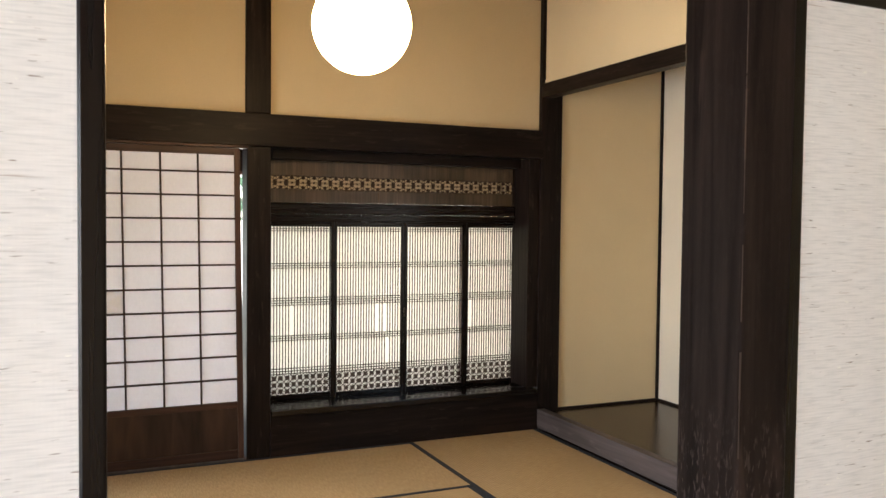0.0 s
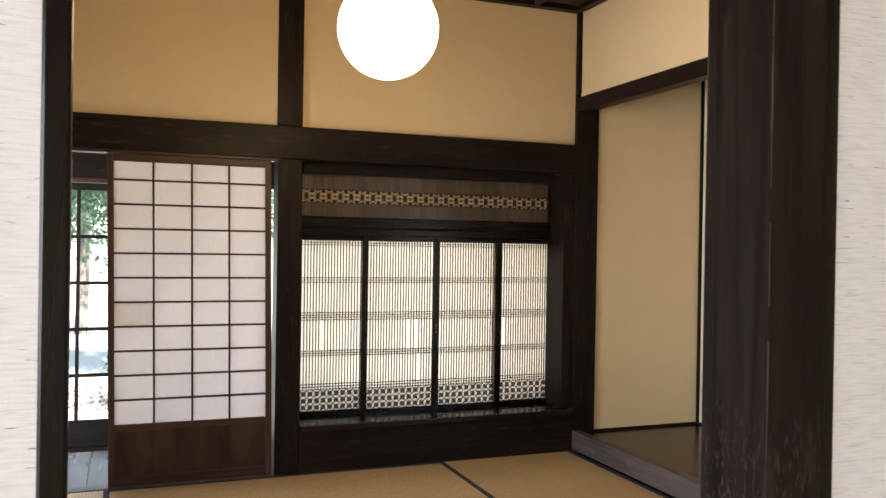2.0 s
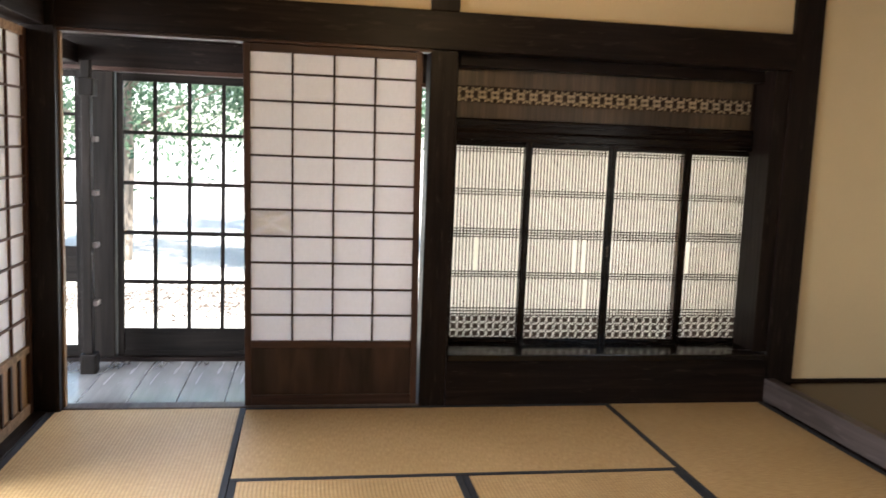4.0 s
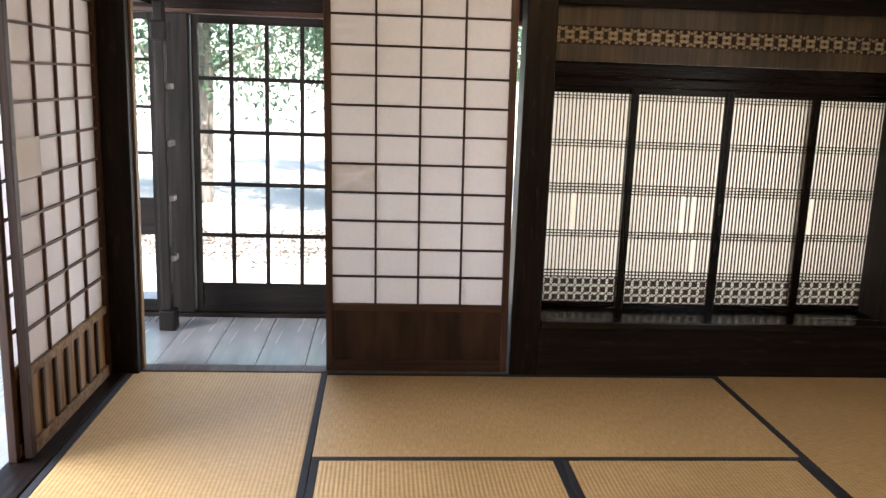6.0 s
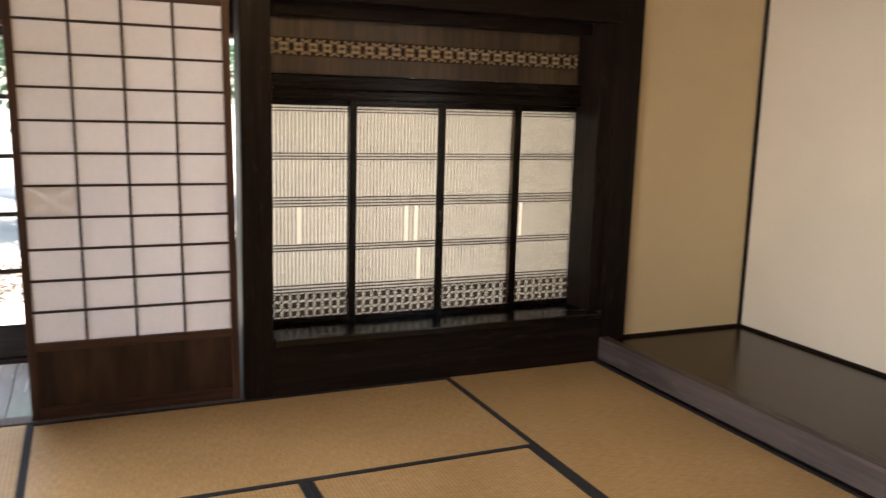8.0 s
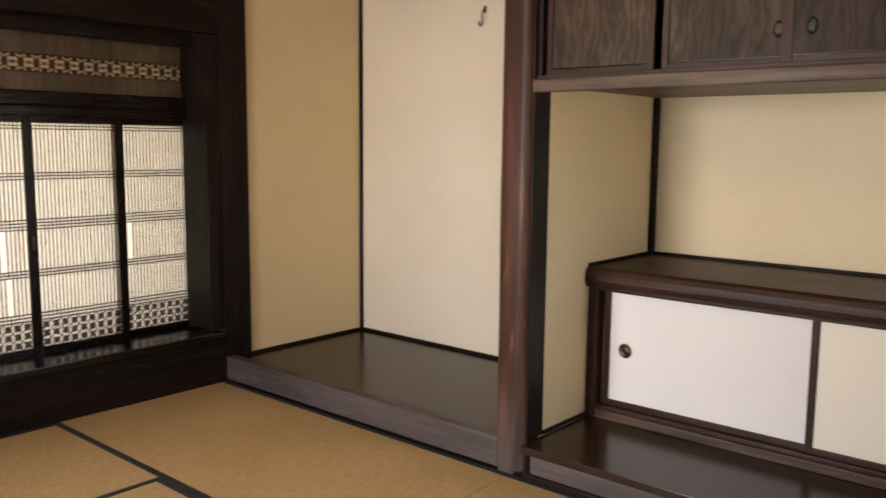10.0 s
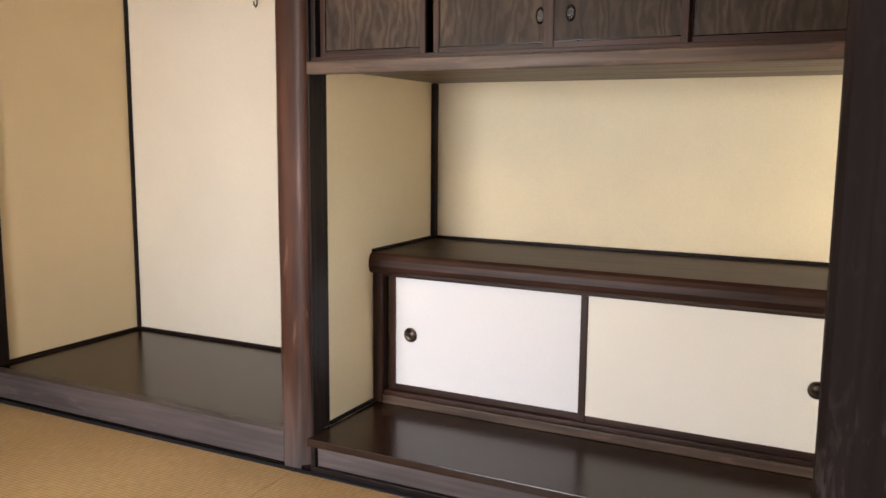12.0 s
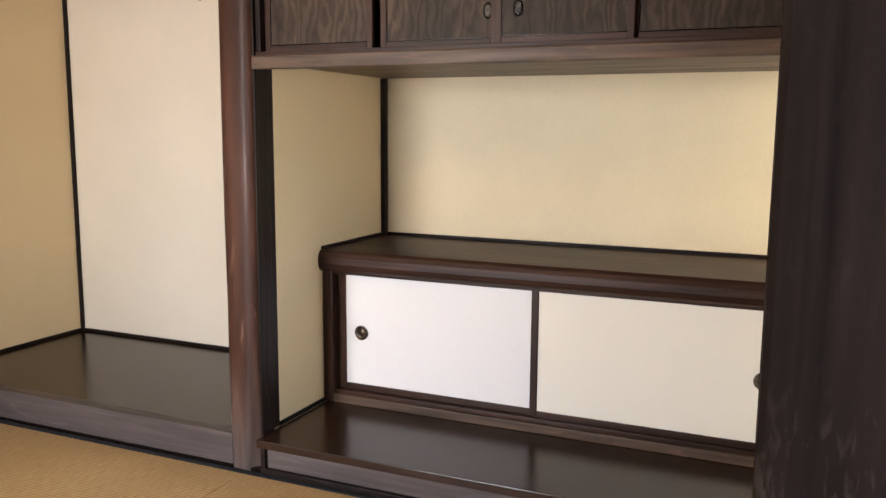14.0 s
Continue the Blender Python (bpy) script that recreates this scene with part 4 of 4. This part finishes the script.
vb = mesh_of("upright_bar", box(-0.011, 0.011, 0.004, 0.024, 0.152, 1.572, 0.002), SLATE["z"])
for k in range(1, 4):
    piece("upright_bar", vb, gd, 0.018 + pw * k)
hb = mesh_of("cross_bar", box(0.034, GW - 0.034, 0.0055, 0.0225, -0.011, 0.011, 0.002), SLATE["x"])
for k in range(0, 5):
    piece("cross_bar", hb, gd, 0, 0, 0.152 + ph * k)
gm = mesh_of("pane", box(0.0, pw - 0.001, 0.013, 0.0145, 0.0, ph - 0.001), GLASS)
for i in range(4):
    for j in range(5):
        piece("pane", gm, gd, 0.034 + pw * i + 0.0005, 0, 0.152 + ph * j + 0.0005).visible_shadow = False

nw = thing("veranda_window", "dark wooden window panel with stacked glass panes", "window", (-1.52, 0.97, 0.0065))
NW = 0.534
part("stile", box(0, 0.03, 0, 0.03, 0, GH, 0.003), SLATE["z"], nw)
part("stile", box(NW - 0.026, NW, 0, 0.03, 0, GH, 0.003), SLATE["z"], nw)
part("top_rail", box(0.03, NW - 0.026, 0.0005, 0.0295, 1.58, GH, 0.003), SLATE["x"], nw)
part("middle_rail", box(0.03, NW - 0.026, 0.0005, 0.0295, 0.575, 0.635, 0.003), SLATE["x"], nw)
part("lower_board", box(0.03, NW - 0.026, 0.008, 0.018, 0.43, 0.575), SLATE["x"], nw)
part("bottom_rail", box(0.03, NW - 0.026, 0.0005, 0.0295, 0.0, 0.06, 0.003), SLATE["x"], nw)
hb = mesh_of("cross_bar", box(0.03, NW - 0.026, 0.0055, 0.0225, -0.009, 0.009, 0.002), SLATE["x"])
for z in (0.88, 1.127, 1.375):
    piece("cross_bar", hb, nw, 0, 0, z)
part("upright_bar", box(0.25, 0.266, 0.006, 0.0223, 0.635, 1.58, 0.002), SLATE["z"], nw)

rack = thing("notched_post", "slim dark weathered post with small grey side cleats", "post", (-0.880, 0.70, -0.016))
part("shaft", box(-0.026, 0.022, -0.03, 0.03, 0.11, 1.676, 0.006), SLATE["z"], rack)
part("foot", box(-0.042, 0.042, -0.045, 0.05, 0.0, 0.1098, 0.01), SLATE["z"], rack, "dark stepped foot block")
cl = mesh_of("cleat", box(0.0225, 0.048, -0.02, 0.05, -0.014, 0.014, 0.004), GREYWOOD["y"])
for z in (0.385, 0.70, 0.98, 1.265):
    piece("cleat", cl, rack, 0, 0, z)
part("cap", box(-0.04, 0.04, -0.045, 0.06, 1.49, 1.58, 0.006), SLATE["z"], rack)

# ---- hanging lamp ----
lamp = thing("globe_lamp", "round glowing white globe lamp hanging from the ceiling", "ceiling lamp", (0.93, -1.69, 2.05))
bm = bmesh.new()
bmesh.ops.create_uvsphere(bm, u_segments=48, v_segments=32, radius=0.181)
smooth(part("globe", bm, GLOBE, lamp, "glowing warm white opal globe"))
smooth(part("collar", lathe([(0.045, 0.178), (0.05, 0.185), (0.05, 0.21), (0.03, 0.225), (0.008, 0.235)], 24), METAL, lamp))
smooth(part("cord", lathe([(0.004, 0.235), (0.004, CEIL - 2.05 - 0.02)], 10), CORD, lamp))
smooth(part("ceiling_cup", lathe([(0.045, CEIL - 2.05 + 0.011), (0.045, CEIL - 2.05 - 0.005), (0.02, CEIL - 2.05 - 0.025), (0.006, CEIL - 2.05 - 0.03)], 24), METAL, lamp))


# ---- garden ----
def leaves(count, centre, spread, size, rng, material, name, parent=None, flat=0.0, clumps=24):
    c = rng.normal(size=(clumps, 3))
    c = c / np.linalg.norm(c, axis=1)[:, None] * rng.uniform(0.35, 1.0, (clumps, 1)) * np.array(spread) + np.array(centre)
    own = rng.integers(0, clumps, count)
    p = c[own] + rng.normal(size=(count, 3)) * np.array(spread) * 0.17
    if flat:
        p[:, 2] = centre[2] + rng.uniform(0.0, flat, count)
    u = rng.normal(size=(count, 3))
    if flat:
        u[:, 2] *= 0.2
    u /= np.linalg.norm(u, axis=1)[:, None]
    v = np.cross(u, rng.normal(size=(count, 3)) * (0.3 if flat else 1) + (np.array([0, 0, 2.0]) if not flat else np.array([0.1, 0.2, 0.3])))
    v /= np.linalg.norm(v, axis=1)[:, None] + 1e-6
    s = rng.uniform(0.6, 1.3, (count, 1)) * size
    q = np.stack((p - u * s, p + v * s * 0.45, p + u * s, p - v * s * 0.45), 1).reshape(-1, 3)
    me = bpy.data.meshes.new(name)
    me.from_pydata(q.tolist(), [], np.arange(count * 4).reshape(-1, 4).tolist())
    me.materials.append(material)
    ob = new(name, me)
    ob.parent = parent
    return ob


def limb(bm, a, b, r0, r1, n=8):
    a, b = Vector(a), Vector(b)
    q = (b - a).to_track_quat("Z", "Y")
    ra = [bm.verts.new(a + q @ Vector((r0 * math.cos(2 * math.pi * k / n), r0 * math.sin(2 * math.pi * k / n), 0))) for k in range(n)]
    rb = [bm.verts.new(b + q @ Vector((r1 * math.cos(2 * math.pi * k / n), r1 * math.sin(2 * math.pi * k / n), 0))) for k in range(n)]
    for k in range(n):
        bm.faces.new((ra[k], ra[(k + 1) % n], rb[(k + 1) % n], rb[k]))


def tree(x, y, h, spread, count, seed, label, size=0.05):
    rng = np.random.default_rng(seed)
    t = thing("tree", label, "tree", (x, y, -0.5), "garden trees")
    bm = bmesh.new()
    top = h * 0.62
    limb(bm, (0, 0, 0), (0.06, 0.03, top * 0.5), 0.13, 0.10)
    limb(bm, (0.06, 0.03, top * 0.5), (0.0, 0.1, top), 0.10, 0.06)
    part("trunk", bm, BARK, t, "grey-brown rough trunk")
    for k in range(7):
        a = 2 * math.pi * k / 7 + rng.uniform(0, 0.6)
        z = top * rng.uniform(0.45, 1.0)
        bm = bmesh.new()
        mid = (0.5 * spread * math.cos(a) * 0.6, 0.5 * spread * math.sin(a) * 0.6, z + 0.3)
        limb(bm, (0.03, 0.05, z), mid, 0.045, 0.03)
        limb(bm, mid, (spread * 0.75 * math.cos(a), spread * 0.75 * math.sin(a), z + 0.7), 0.03, 0.01)
        part("limb", bm, BARK, t)
    leaves(count, (0, 0, h * 0.60), (spread, spread, h * 0.36), size, rng, LEAF, "crown", t, clumps=46)
    return t


tree(-2.3, 8.4, 5.0, 1.8, 13000, 3, "green broadleaf garden tree with a grey trunk")
tree(0.62, 7.6, 4.6, 1.7, 13000, 5, "green broadleaf garden tree with a slim trunk")
tree(-0.7, 12.5, 6.4, 2.6, 9000, 7, "tall green garden tree behind the others", 0.06)
tree(-5.2, 9.0, 5.8, 2.2, 5000, 9, "leafy green garden tree", 0.075)
tree(3.2, 9.5, 5.6, 2.1, 5000, 11, "leafy green garden tree", 0.075)
rng = np.random.default_rng(21)
tagged(leaves(6000, (-0.9, 5.4, -0.495), (3.4, 1.1, 0), 0.026, rng, LITTER, "leaf_litter", flat=0.05, clumps=60), "scattered dry brown leaves on the ground", "leaf litter", kind="stuff")
sh = thing("shrub", "low green garden shrub", "shrub", (0.15, 5.0, -0.5))
bm = bmesh.new()
for k in range(6):
    limb(bm, (0, 0, 0), (0.22 * math.cos(k), 0.22 * math.sin(k), 0.4), 0.015, 0.006, 6)
part("stem", bm, BARK, sh)
leaves(700, (0, 0, 0.33), (0.34, 0.34, 0.26), 0.04, rng, LEAF, "foliage", sh, clumps=14)
# ---- veranda planks ----
pk = mesh_of("plank", box(0.001, 0.231, 0.088, 0.929, -0.0445, -0.016, 0.003), PLANK)
for k in range(20):
    piece("plank", pk, veranda, -1.975 + 0.2325 * k)
